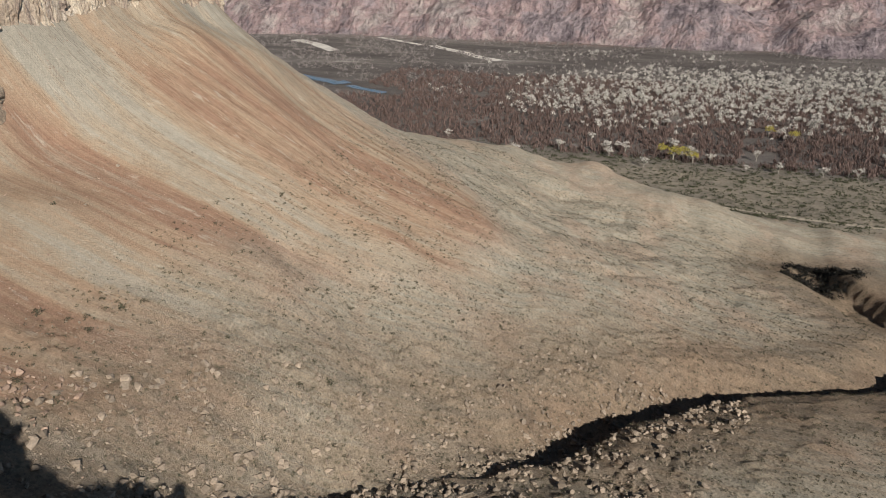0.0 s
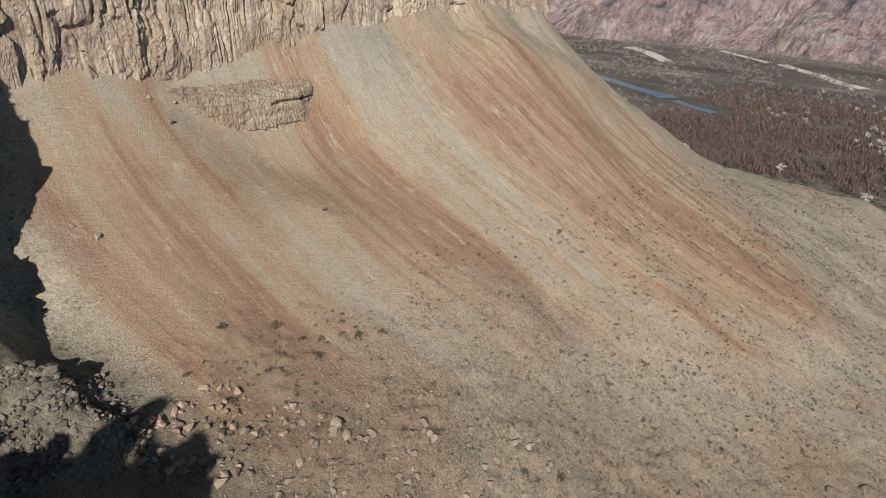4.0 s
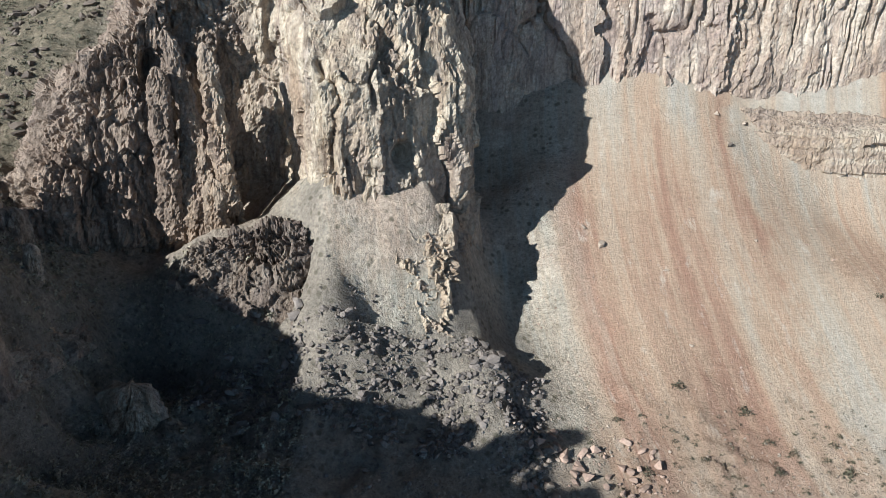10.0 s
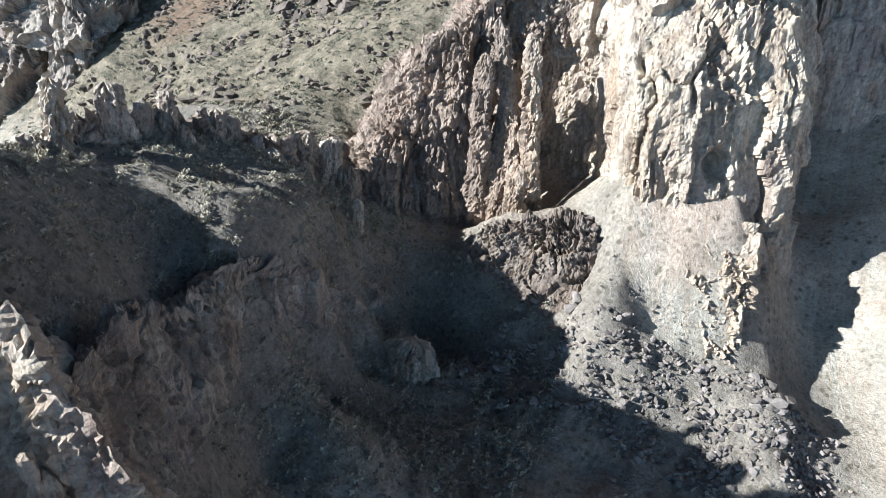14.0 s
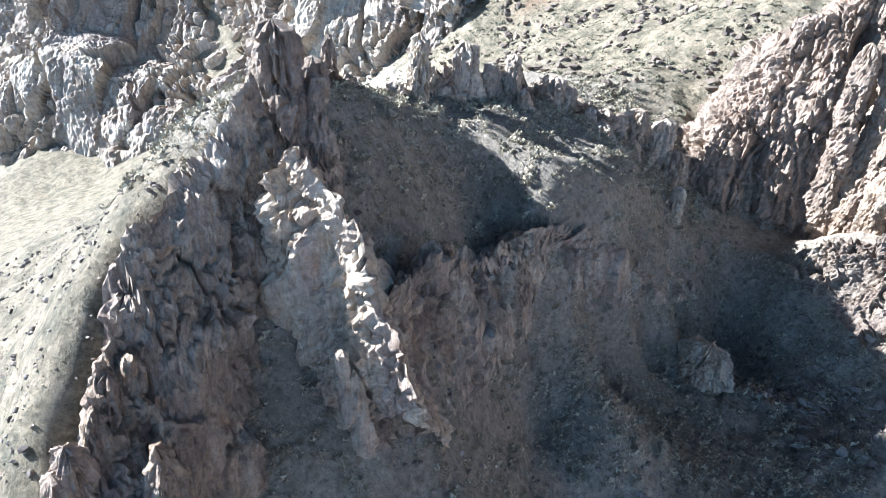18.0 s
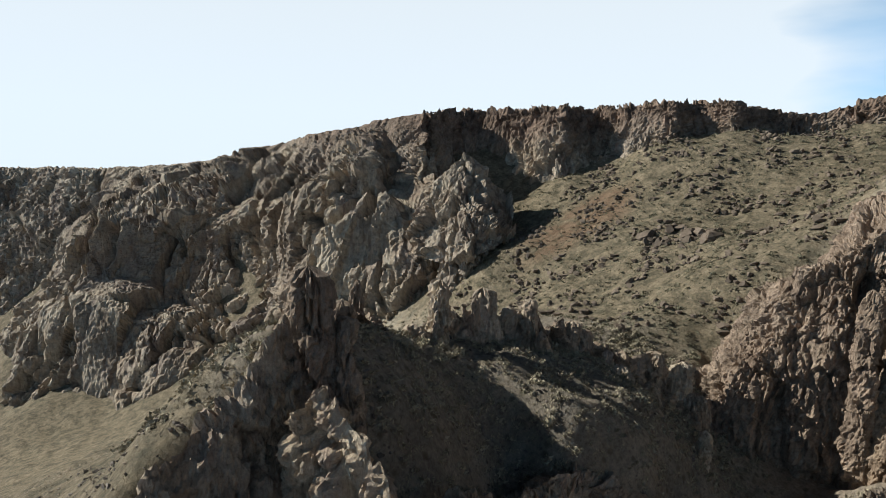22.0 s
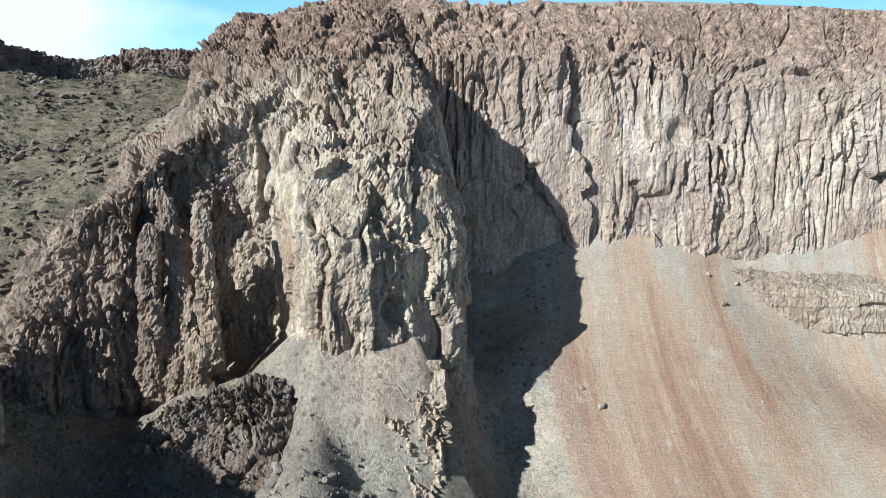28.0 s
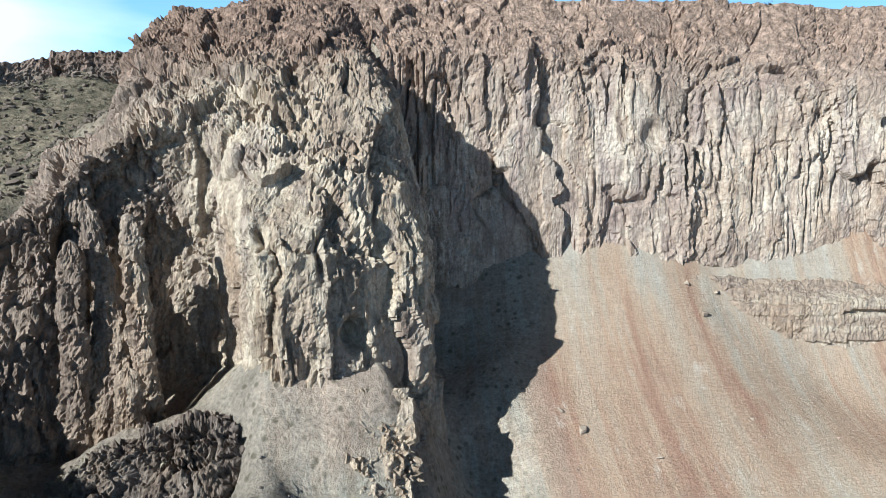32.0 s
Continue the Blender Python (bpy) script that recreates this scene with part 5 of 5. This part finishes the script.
# ---- loose rocks ----
def ico_points(level):
    bm = bmesh.new()
    bmesh.ops.create_icosphere(bm, subdivisions=level, radius=1.0)
    v = np.array([p.co for p in bm.verts])
    f = np.array([[q.index for q in t.verts] for t in bm.faces])
    bm.free()
    return v, f


ICO1, ICO2 = ico_points(1), ico_points(2)


def boulder_points(rng, level):
    """An angular block: a ball cut by random planes."""
    v, f = level
    v = v.copy()
    for _ in range(13):
        n = rng.normal(size=3)
        n /= np.linalg.norm(n)
        c = rng.uniform(0.36, 0.66)
        over = v @ n - c
        v -= np.maximum(over, 0)[:, None] * n
    v *= rng.uniform(0.75, 1.25, 3) * np.array([1, 1, 0.8])
    return v, f


rng = np.random.default_rng(5)
ROCK_TAN = plain_material("loose_tan_rock", (0.27, 0.22, 0.17), 0.4)
ROCK_BANK = plain_material("bank_rock", (0.28, 0.225, 0.175), 0.3)
ROCK_RUST = plain_material("loose_rust_rock", (0.30, 0.215, 0.165), 0.35)
ROCK_DARK = plain_material("dark_outcrop_rock", (0.15, 0.12, 0.095), 0.3)
ROCK_GREY = plain_material("loose_grey_rock", (0.17, 0.145, 0.125), 0.4)
rock_shapes = {}
for nm, mat in (("tan", ROCK_TAN), ("rust", ROCK_RUST), ("grey", ROCK_GREY), ("dark", ROCK_DARK)):
    rock_shapes[nm] = []
    for k in range(6):
        v, f = boulder_points(rng, ICO2)
        ob = mesh_object("boulder", v, f, mat)
        rock_shapes[nm].append(ob.data)
        bpy.data.objects.remove(ob)


def boulder(x, y, z, size, tone, label, group):
    ob = new("boulder", rock_shapes[tone][rng.integers(6)])
    ob.matrix_basis = pose(x, y, z + size * 0.25, *rng.uniform(-25, 25, 2), rng.uniform(0, 360)) @ Matrix.Diagonal((size, size * rng.uniform(0.75, 1.2), size * rng.uniform(0.7, 1.1), 1))
    return tagged(ob, label, "boulder", group)


def scatter(n, region, keep=None):
    """n places (x, y, ground z) in a box, thinned by keep(x, y, z)."""
    got = []
    while sum(len(g) for g in got) < n:
        x, y = rng.uniform(region[0], region[1], 4 * n), rng.uniform(region[2], region[3], 4 * n)
        z = ground_height(x, y)
        p = np.stack([x, y, z], 1)
        if keep is not None:
            p = p[keep(x, y, z)]
        got.append(p)
        if len(got) > 30:
            break
    return np.concatenate(got)[:n]


def patchy(x, y, size, seed, level):
    return fbm(np.stack([x / size, y / size, x * 0 + seed], 1), 3, seed) > level


def stuff_rocks(name, places, lo, hi, material, label, seed):
    """Many small stones as one mesh."""
    r = np.random.default_rng(seed)
    shapes = [boulder_points(r, ICO1) for _ in range(12)]
    vs, fs, base = [], [], 0
    for x, y, z in places:
        v, f = shapes[r.integers(12)]
        s = lo + (hi - lo) * r.random() ** 2.2
        a = r.uniform(0, 6.28)
        ca, sa = math.cos(a), math.sin(a)
        q = np.stack([v[:, 0] * ca - v[:, 1] * sa, v[:, 0] * sa + v[:, 1] * ca, v[:, 2]], 1) * s
        vs.append(q + np.array([x, y, z + s * 0.2]))
        fs.append(f + base)
        base += len(v)
    ob = mesh_object(name, np.concatenate(vs), np.concatenate(fs), material)
    return tagged(ob, label, "stones", kind="stuff")


# rust blocks at the foot of the talus
for x, y, z in scatter(130, (0, 36, 62, 92), lambda x, y, z: (np.hypot((x - 15) / 13, (y - 75) / 9) < 1) & patchy(x, y, 6, 3, -0.15)):
    boulder(x, y, z, 0.25 + 1.0 * rng.random() ** 3.0, "rust", "angular rust-brown block fallen at the talus foot", "blocks at the talus foot")
# grey rubble below the western shoulder
for x, y, z in scatter(110, (-52, -14, 60, 92), lambda x, y, z: (x < -26) & (np.abs((x + 33) * 0.35 + (y - 79)) < 9) & patchy(x, y, 9, 8, -0.1)):
    boulder(x, y, z, 0.3 + 1.3 * rng.random() ** 2.6, "grey", "jagged grey-brown block in the rubble below the buttress", "rubble blocks")
# outcrop rocks on the far hillside and stony banks of the gully
for x, y, z in scatter(46, (-140, -104, 124, 152), lambda x, y, z: (np.hypot((x + 124) / 14, (y - 138) / 7) < 1)):
    boulder(x, y, z - 0.5, 1.0 + 2.6 * rng.random() ** 1.8, "dark", "brown outcrop rock on the scrubby far hillside", "hillside outcrop")
stuff_rocks("bank_rocks", scatter(3200, (4, 150, -50, 80), lambda x, y, z: (gully_distance(x, y)[0] < rng.uniform(3, 34, len(x))) & patchy(x, y, 7, 5, -0.1)), 0.2, 1.5, ROCK_BANK, "tan rocks lying on the stony banks of the gully", 41)
for x, y, z in scatter(40, (-6, 8, 76, 96), lambda x, y, z: np.hypot((x - -4.6) / 4.5, (y - 86.0) / 6.5) < 1):
    boulder(x, y, z, 0.4 + 1.2 * rng.random() ** 2, "grey", "dark broken rock at the end of the apron", "rocks below the apron")
# single boulders on the open talus and the outer slope
for x, y, size in ((16, 115, 1.2), (42, 138, 1.3), (13, 118, 0.7), (27, 112, 0.6), (44, 120, 0.5), (46, 144, 1.1), (40, 143.5, 0.9), (70, 110, 0.6), (90, 118, 0.7), (58, 96, 0.5), (110, 110, 0.6), (30, 100, 0.5)):
    boulder(x, y, float(ground_height(np.array([x * 1.0]), np.array([y * 1.0]))[0]), size, "tan", "single tan boulder resting on the talus", "boulders on the talus")
for x, y, z in scatter(40, (-90, -38, -16, 15), lambda x, y, z: (y < 0.42 * (-x) - 15) & patchy(x, y, 12, 4, 0.0)):
    boulder(x, y, z, 0.09 + 0.3 * rng.random() ** 2.5, "tan", "grey-tan stone lying on the sunny outer slope", "stones on the outer slope")
stuff_rocks("talus_stones", scatter(7000, (4, 220, 30, 150), lambda x, y, z: patchy(x, y, 10, 14, 0.0)), 0.06, 0.34, ROCK_RUST, "rust and tan stones strewn over the talus", 3)
stuff_rocks("gully_stones", scatter(9000, (-20, 160, -40, 92), lambda x, y, z: (z > -132) & patchy(x, y, 8, 16, -0.05)), 0.07, 0.42, ROCK_TAN, "tan stones along the gully and talus foot", 4)
stuff_rocks("bowl_stones", scatter(5000, (-100, 6, -10, 92), lambda x, y, z: patchy(x, y, 7, 18, -0.05)), 0.08, 0.5, ROCK_GREY, "grey stones over the bowl floor and slopes", 6)
stuff_rocks("apron_rubble", scatter(2600, (-44, 6, 72, 97), lambda x, y, z: (np.hypot((x + 17) / 9, (y - 98) / 8) > 1) & (y < 92 + 0.25 * x) & patchy(x, y, 5, 19, -0.12)), 0.12, 0.95, ROCK_GREY, "grey rubble strewn below the apron", 9)
stuff_rocks("slope_stones", scatter(9000, (14, 260, -70, 92), lambda x, y, z: (z < -70) & patchy(x, y, 12, 41, -0.12)), 0.08, 0.42, ROCK_BANK, "small brown stones strewn over the scrub slope", 14)
stuff_rocks("outer_stones", scatter(3500, (-150, -28, -30, 45), lambda x, y, z: (y < 0.42 * (-x) - 13) & patchy(x, y, 7, 20, -0.1)), 0.05, 0.25, ROCK_TAN, "small tan stones over the outer slope", 7)
stuff_rocks("hill_stones", scatter(4200, (-185, -75, 92, 255), lambda x, y, z: patchy(x, y, 12, 22, 0.02)), 0.25, 1.7, ROCK_DARK, "brown outcrop stones on the far hillside", 8)


# ---- shrubs ----
def clump_points(r, n, leaf, flat=0.75, upright=1.0):
    """A ragged dome of small leaf clusters, radius about 1, as loose triangles."""
    d = r.normal(size=(n, 3))
    d[:, 2] = np.abs(d[:, 2])
    d /= np.linalg.norm(d, axis=1, keepdims=True)
    c = d * (r.uniform(0.25, 1.0, (n, 1)) ** 0.5) * np.array([1, 1, flat])
    c *= (1 + 0.35 * np.sin(3 * np.arctan2(d[:, 1], d[:, 0]) + r.uniform(0, 6)))[:, None]
    t = r.normal(size=(n, 3, 3)) * leaf * np.array([1, 1, upright])
    v = (c[:, None, :] + t).reshape(-1, 3)
    return v, np.arange(3 * n).reshape(-1, 3)


SHRUB = plain_material("olive_shrub", (0.078, 0.072, 0.047), 0.4, 6.0)
SAGE = plain_material("sage_shrub", (0.155, 0.145, 0.10), 0.35, 6.0)
DRY = plain_material("dry_grass", (0.31, 0.275, 0.20), 0.3, 6.0)
TWIG = plain_material("twigs", (0.16, 0.12, 0.09), 0.3, 6.0)
shrub_parts = []
for k in range(6):
    v, f = clump_points(rng, 110, 0.13)
    leaves = mesh_object("leaves", v, f, SHRUB)
    sticks, sf = [], []
    for b in range(7):
        a, lean = rng.uniform(0, 6.28), rng.uniform(0.3, 0.8)
        tip = np.array([math.cos(a) * lean, math.sin(a) * lean, rng.uniform(0.35, 0.7)])
        side = np.array([-math.sin(a), math.cos(a), 0]) * 0.04
        o = len(sticks)
        sticks += [side, -side, np.array([0, 0, 0.06]), tip]
        sf += [[o, o + 1, o + 3], [o + 1, o + 2, o + 3], [o + 2, o, o + 3]]
    stem = mesh_object("stems", np.array(sticks), np.array(sf), TWIG)
    shrub_parts.append((leaves.data, stem.data))
    bpy.data.objects.remove(leaves)
    bpy.data.objects.remove(stem)


def shrub(x, y, z, size, label):
    root = new("desert_shrub")
    leaves, stem = shrub_parts[rng.integers(6)]
    for nm, me in (("leaves", leaves), ("stems", stem)):
        new(nm, me).parent = root
    root.matrix_basis = pose(x, y, z - 0.05, 0, 0, rng.uniform(0, 360)) @ Matrix.Diagonal((size, size, size * rng.uniform(0.8, 1.1), 1))
    return tagged(root, label, "shrub", "shrubs on the slopes")


def stuff_clumps(name, places, lo, hi, material, label, seed, n=26, leaf=0.24, category="shrubs", tall=1.0, upright=1.0):
    r = np.random.default_rng(seed)
    shapes = [clump_points(r, n, leaf, 0.75, upright) for _ in range(10)]
    vs, m = [], 3 * n
    for x, y, z in places:
        v, _ = shapes[r.integers(10)]
        s = lo + (hi - lo) * r.random() ** 1.6
        vs.append(v * np.array([s, s * r.uniform(0.8, 1.2), s * tall * r.uniform(0.8, 1.2)]) + np.array([x, y, z]))
    ob = mesh_object(name, np.concatenate(vs), np.arange(m * len(places)).reshape(-1, 3), material)
    return tagged(ob, label, category, kind="stuff")


for x, y, size in ((37, 92, 1.25), (27, 93, 1.15), (51, 85, 1.3), (4, 76, 1.2), (63, 112, 0.8), (47.5, 86.5, 0.9), (40, 88, 0.9), (56, 84, 1.0), (69, 47, 1.2)):
    shrub(x, y, float(ground_height(np.array([x * 1.0]), np.array([y * 1.0]))[0]), size, "dark olive desert shrub on the open talus")
for x, y, z in scatter(270, (20, 135, 0, 92), lambda x, y, z: (z < -66) & (z > -122) & patchy(x, y, 11, 24, -0.1)):
    shrub(x, y, z, 0.35 + 0.55 * rng.random() ** 2, "small dark olive desert shrub on the scrub slope")
stuff_clumps("slope_scrub", scatter(24000, (12, 330, -110, 100), lambda x, y, z: (z < -66) & patchy(x, y, 10, 26, -0.15)), 0.13, 0.58, SHRUB, "small olive shrubs dotted over the scrub slope", 11, 18, 0.24)
stuff_clumps("hill_scrub", scatter(8000, (-200, -70, 88, 262), lambda x, y, z: patchy(x, y, 18, 28, -0.3)), 0.25, 0.7, SAGE, "small olive shrubs on the far hillside", 12, 16, 0.28)
stuff_clumps("bowl_tufts", scatter(10000, (-104, 0, 5, 95), lambda x, y, z: (x < -26 - 0.5 * np.maximum(0, y - 70)) & patchy(x, y, 9, 30, -0.3)), 0.2, 0.8, DRY, "pale dry grass tufts in the shaded bowl", 13, category="grass")
stuff_clumps("outer_tufts", scatter(300, (-150, -28, -30, 45), lambda x, y, z: (y < 0.42 * (-x) - 15) & patchy(x, y, 9, 32, -0.05)), 0.08, 0.22, SHRUB, "low dark tufts on the outer slope", 14, category="grass")
rims = np.concatenate([polyline(fr_top[:-1], 4.0) + np.array([-2.5, 4.5, -0.4]), polyline(nw_rim[:9], 3.5) + np.array([0, 4.5, -0.3])])
rims = rims + rng.normal(size=rims.shape) * np.array([1.8, 1.8, 0.1])
stuff_clumps("rim_shrubs", rims[rng.random(len(rims)) < 0.6], 0.35, 1.1, SHRUB, "shrubs along the mesa rim", 15)


# ---- the river plain ----
def ribbon(name, points, width, material, label, category, lift=0.12):
    p = polyline([(x, y, 0) for x, y in points], 6.0)[:, :2]
    t = np.gradient(p, axis=0)
    t /= np.linalg.norm(t, axis=1, keepdims=True)
    nrm = np.stack([-t[:, 1], t[:, 0]], 1)
    w = width * (1 + 0.25 * fbm(np.stack([p[:, 0] / 25, p[:, 1] / 25, p[:, 0] * 0], 1), 3, 44))[:, None]
    rows = [np.c_[p + nrm * w * s, ground_height(*(p + nrm * w * s).T) + h] for s, h in ((-0.5, lift), (0, lift + 0.05), (0.5, lift))]
    v = np.stack(rows, 1).reshape(-1, 3)
    ob = mesh_object(name, v, grid_faces(len(p), 3), material, smooth_faces=True)
    return tagged(ob, label, category, kind="structure")


m_water, nt_w, b_w, n_w, l_w = nodes_of("river_water")
b_w.inputs["Base Color"].default_value = (0.04, 0.16, 0.26, 1)
b_w.inputs["Roughness"].default_value = 0.12
b_w.inputs["Specular IOR Level"].default_value = 0.5
l_w(bump_node(nt_w, noise_node(nt_w, n_w("ShaderNodeTexCoord").outputs["Object"], 0.6, 3), 0.1, 0.3), b_w.inputs["Normal"])
ROAD = plain_material("road_dirt", (0.42, 0.36, 0.29), 0.1, 0.8)
SAND = plain_material("white_sand", (0.62, 0.58, 0.53), 0.1, 0.05)
ribbon("river", [(880, 660), (856, 595), (821, 514), (800, 470), (783, 427)], 17, m_water, "blue river channel across the plain", "river", 0.3)
ribbon("river_pool", [(785, 424), (779, 415), (772, 407)], 26, m_water, "blue pool in the river channel", "river", 0.3)
ribbon("river_backwater", [(765, 395), (752, 372), (744, 352), (735, 330)], 11, m_water, "narrow blue backwater", "river", 0.3)
ribbon("road", [(470, 60), (448, -20), (440, -60), (433, -106), (431, -154), (436, -230), (450, -330)], 5.5, ROAD, "pale dirt road along the foot of the bench", "road")
ribbon("sand_flat", [(1150, 700), (1107, 631), (1040, 560)], 22, SAND, "white dry sand flat", "sand", 0.2)
ribbon("sand_flat", [(1150, 420), (1126, 396), (1085, 340), (1042, 299), (1020, 260)], 18, SAND, "white dry sand flat", "sand", 0.2)
ribbon("sand_flat", [(1230, 560), (1190, 500), (1150, 440)], 12, SAND, "white dry sand flat", "sand", 0.2)

BARK = plain_material("pale_bark", (0.33, 0.30, 0.26), 0.2, 1.0)
PALE_CROWN = plain_material("bare_pale_crown", (0.50, 0.47, 0.425), 0.3, 0.6)
YELLOW_CROWN = plain_material("yellow_leaves", (0.34, 0.29, 0.07), 0.25, 0.6)
BROWN_CROWN = plain_material("red_brown_thicket", (0.15, 0.105, 0.092), 0.45, 0.4)
# near-black colour puts the wash bank's shade into the arroyo shrubs
SHADED_SHRUB = plain_material("shaded_shrub", (0.025, 0.023, 0.02), 0.3, 0.6)
GREEN_SCRUB = plain_material("green_scrub", (0.065, 0.068, 0.04), 0.35, 0.6)
GREY_CROWN = plain_material("grey_thicket", (0.21, 0.185, 0.175), 0.4, 0.4)


def tree_meshes(r, crown_material):
    """Trunk with limbs, and a crown of many small tufts of twigs in uneven lobes; about 10 m tall."""
    v, f = [], []

    def limb(a, b, ra, rb):
        a, b = np.array(a, float), np.array(b, float)
        o = len(v)
        for c, rad in ((a, ra), (b, rb)):
            for k in range(5):
                v.append(c + rad * np.array([math.cos(k * 1.2566), math.sin(k * 1.2566), 0]))
        for k in range(5):
            q = (k + 1) % 5
            f.append([o + k, o + q, o + 5 + q, o + 5 + k])

    limb((0, 0, -0.4), (0.2, 0.1, 3.2), 0.45, 0.32)
    tips = []
    for k in range(6):
        a = k * 1.05 + r.uniform(-0.3, 0.3)
        tip = (math.cos(a) * r.uniform(1.5, 3.4), math.sin(a) * r.uniform(1.5, 3.4), r.uniform(5.5, 8.6))
        limb((0.2, 0.1, r.uniform(2.0, 3.2)), tip, 0.22, 0.06)
        tips.append(tip)
    trunk = mesh_object("trunk", np.array(v), np.array(f), BARK)
    cv = []
    for tip in tips + [(0, 0, 8.8)]:
        c, _ = clump_points(r, 70, 0.13, 0.8, 1.3)
        cv.append(c * r.uniform(1.4, 2.3) + np.array(tip) - np.array([0, 0, 0.7]))
    cv = np.concatenate(cv)
    crown = mesh_object("crown", cv, np.arange(len(cv)).reshape(-1, 3), crown_material)
    out = (trunk.data, crown.data)
    bpy.data.objects.remove(trunk)
    bpy.data.objects.remove(crown)
    return out


pale_trees = [tree_meshes(rng, PALE_CROWN) for _ in range(5)]
yellow_trees = [tree_meshes(rng, YELLOW_CROWN) for _ in range(2)]


def tree(x, y, meshes, size, label):
    root = new("cottonwood_tree")
    trunk, crown = meshes
    for nm, me in (("trunk", trunk), ("crown", crown)):
        new(nm, me).parent = root
    z = float(ground_height(np.array([x * 1.0]), np.array([y * 1.0]))[0])
    root.matrix_basis = pose(x, y, z, 0, 0, rng.uniform(0, 360)) @ Matrix.Diagonal((size, size, size * rng.uniform(0.85, 1.15), 1))
    return tagged(root, label, "tree", "bare cottonwoods on the plain")


RIVER_LINE = polyline([(880, 660, 0), (821, 514, 0), (783, 427, 0), (765, 395, 0), (735, 330, 0)], 6.0)


def off_river(x, y, gap=26.0):
    """True where a place stands clear of the river's banks."""
    return np.hypot(x[:, None] - RIVER_LINE[None, :, 0], y[:, None] - RIVER_LINE[None, :, 1]).min(1) > gap


def in_grove(x, y):
    """How thick the pale cottonwoods stand: a long belt across the plain, thin towards the river."""
    belt = np.exp(-((x - 820 + 0.25 * y) / 135) ** 2) * (1 - smooth(y, -10, 230)) + 0.22 * smooth(x, 590, 640)
    belt = belt + 1.4 * np.exp(-((x - 548 + 0.2 * y) / 20) ** 2) * smooth(y, -110, -60) * (1 - smooth(y, 30, 50))
    return belt + 0.35 * fbm(np.stack([x / 90, y / 90, x * 0], 1), 3, 91)


for x, y, z in scatter(290, (515, 1100, -420, 330), lambda x, y, z: (in_grove(x, y) + 0.5 * (x < 590) > rng.uniform(0.3, 1.0, len(x)))):
    tree(x, y, pale_trees[rng.integers(5)], rng.uniform(0.7, 1.15), "bare pale cottonwood with a silvery crown")
for x, y in ((548, -18), (552, -26), (556, -8), (545, -34), (640, -120), (655, -100)):
    tree(x, y, yellow_trees[rng.integers(2)], rng.uniform(1.0, 1.5), "cottonwood still holding yellow-green leaves")
stuff_clumps("cottonwood_wood", scatter(3600, (580, 1160, -600, 300), lambda x, y, z: in_grove(x, y) > rng.uniform(0.25, 0.95, len(x))) + np.array([0, 0, 2.5]), 1.5, 3.3, PALE_CROWN, "belt of bare silvery cottonwoods", 31, 60, 0.11, "trees", 1.6, 1.5)
stuff_clumps("red_thicket", scatter(15000, (545, 900, -460, 380), lambda x, y, z: patchy(x, y, 60, 34, -0.35) & (z < -168) & off_river(x, y)), 1.2, 3.0, BROWN_CROWN, "dense red-brown leafless thicket on the plain", 32, 22, 0.15, "thicket", 2.4, 2.0)
stuff_clumps("grey_thicket", scatter(8000, (700, 1300, -700, 900), lambda x, y, z: patchy(x, y, 80, 36, -0.15) & (z < -160) & off_river(x, y)), 1.6, 4.0, GREY_CROWN, "grey leafless thicket on the far plain", 33, 18, 0.18, "thicket", 1.3, 1.6)
stuff_clumps("plain_scrub", scatter(7500, (405, 560, -480, 240), lambda x, y, z: patchy(x, y, 30, 38, -0.45)), 0.8, 2.3, GREEN_SCRUB, "low dark green scrub beside the road", 34, 22, 0.2, "shrubs")
stuff_clumps("arroyo_shrubs", scatter(160, (278, 318, -114, -76), lambda x, y, z: np.hypot(x - 298, y + 95) < 17), 1.4, 3.4, SHADED_SHRUB, "shrubs crowded in the bend of the wash, darkened for the bank's shade", 35, 50, 0.16)
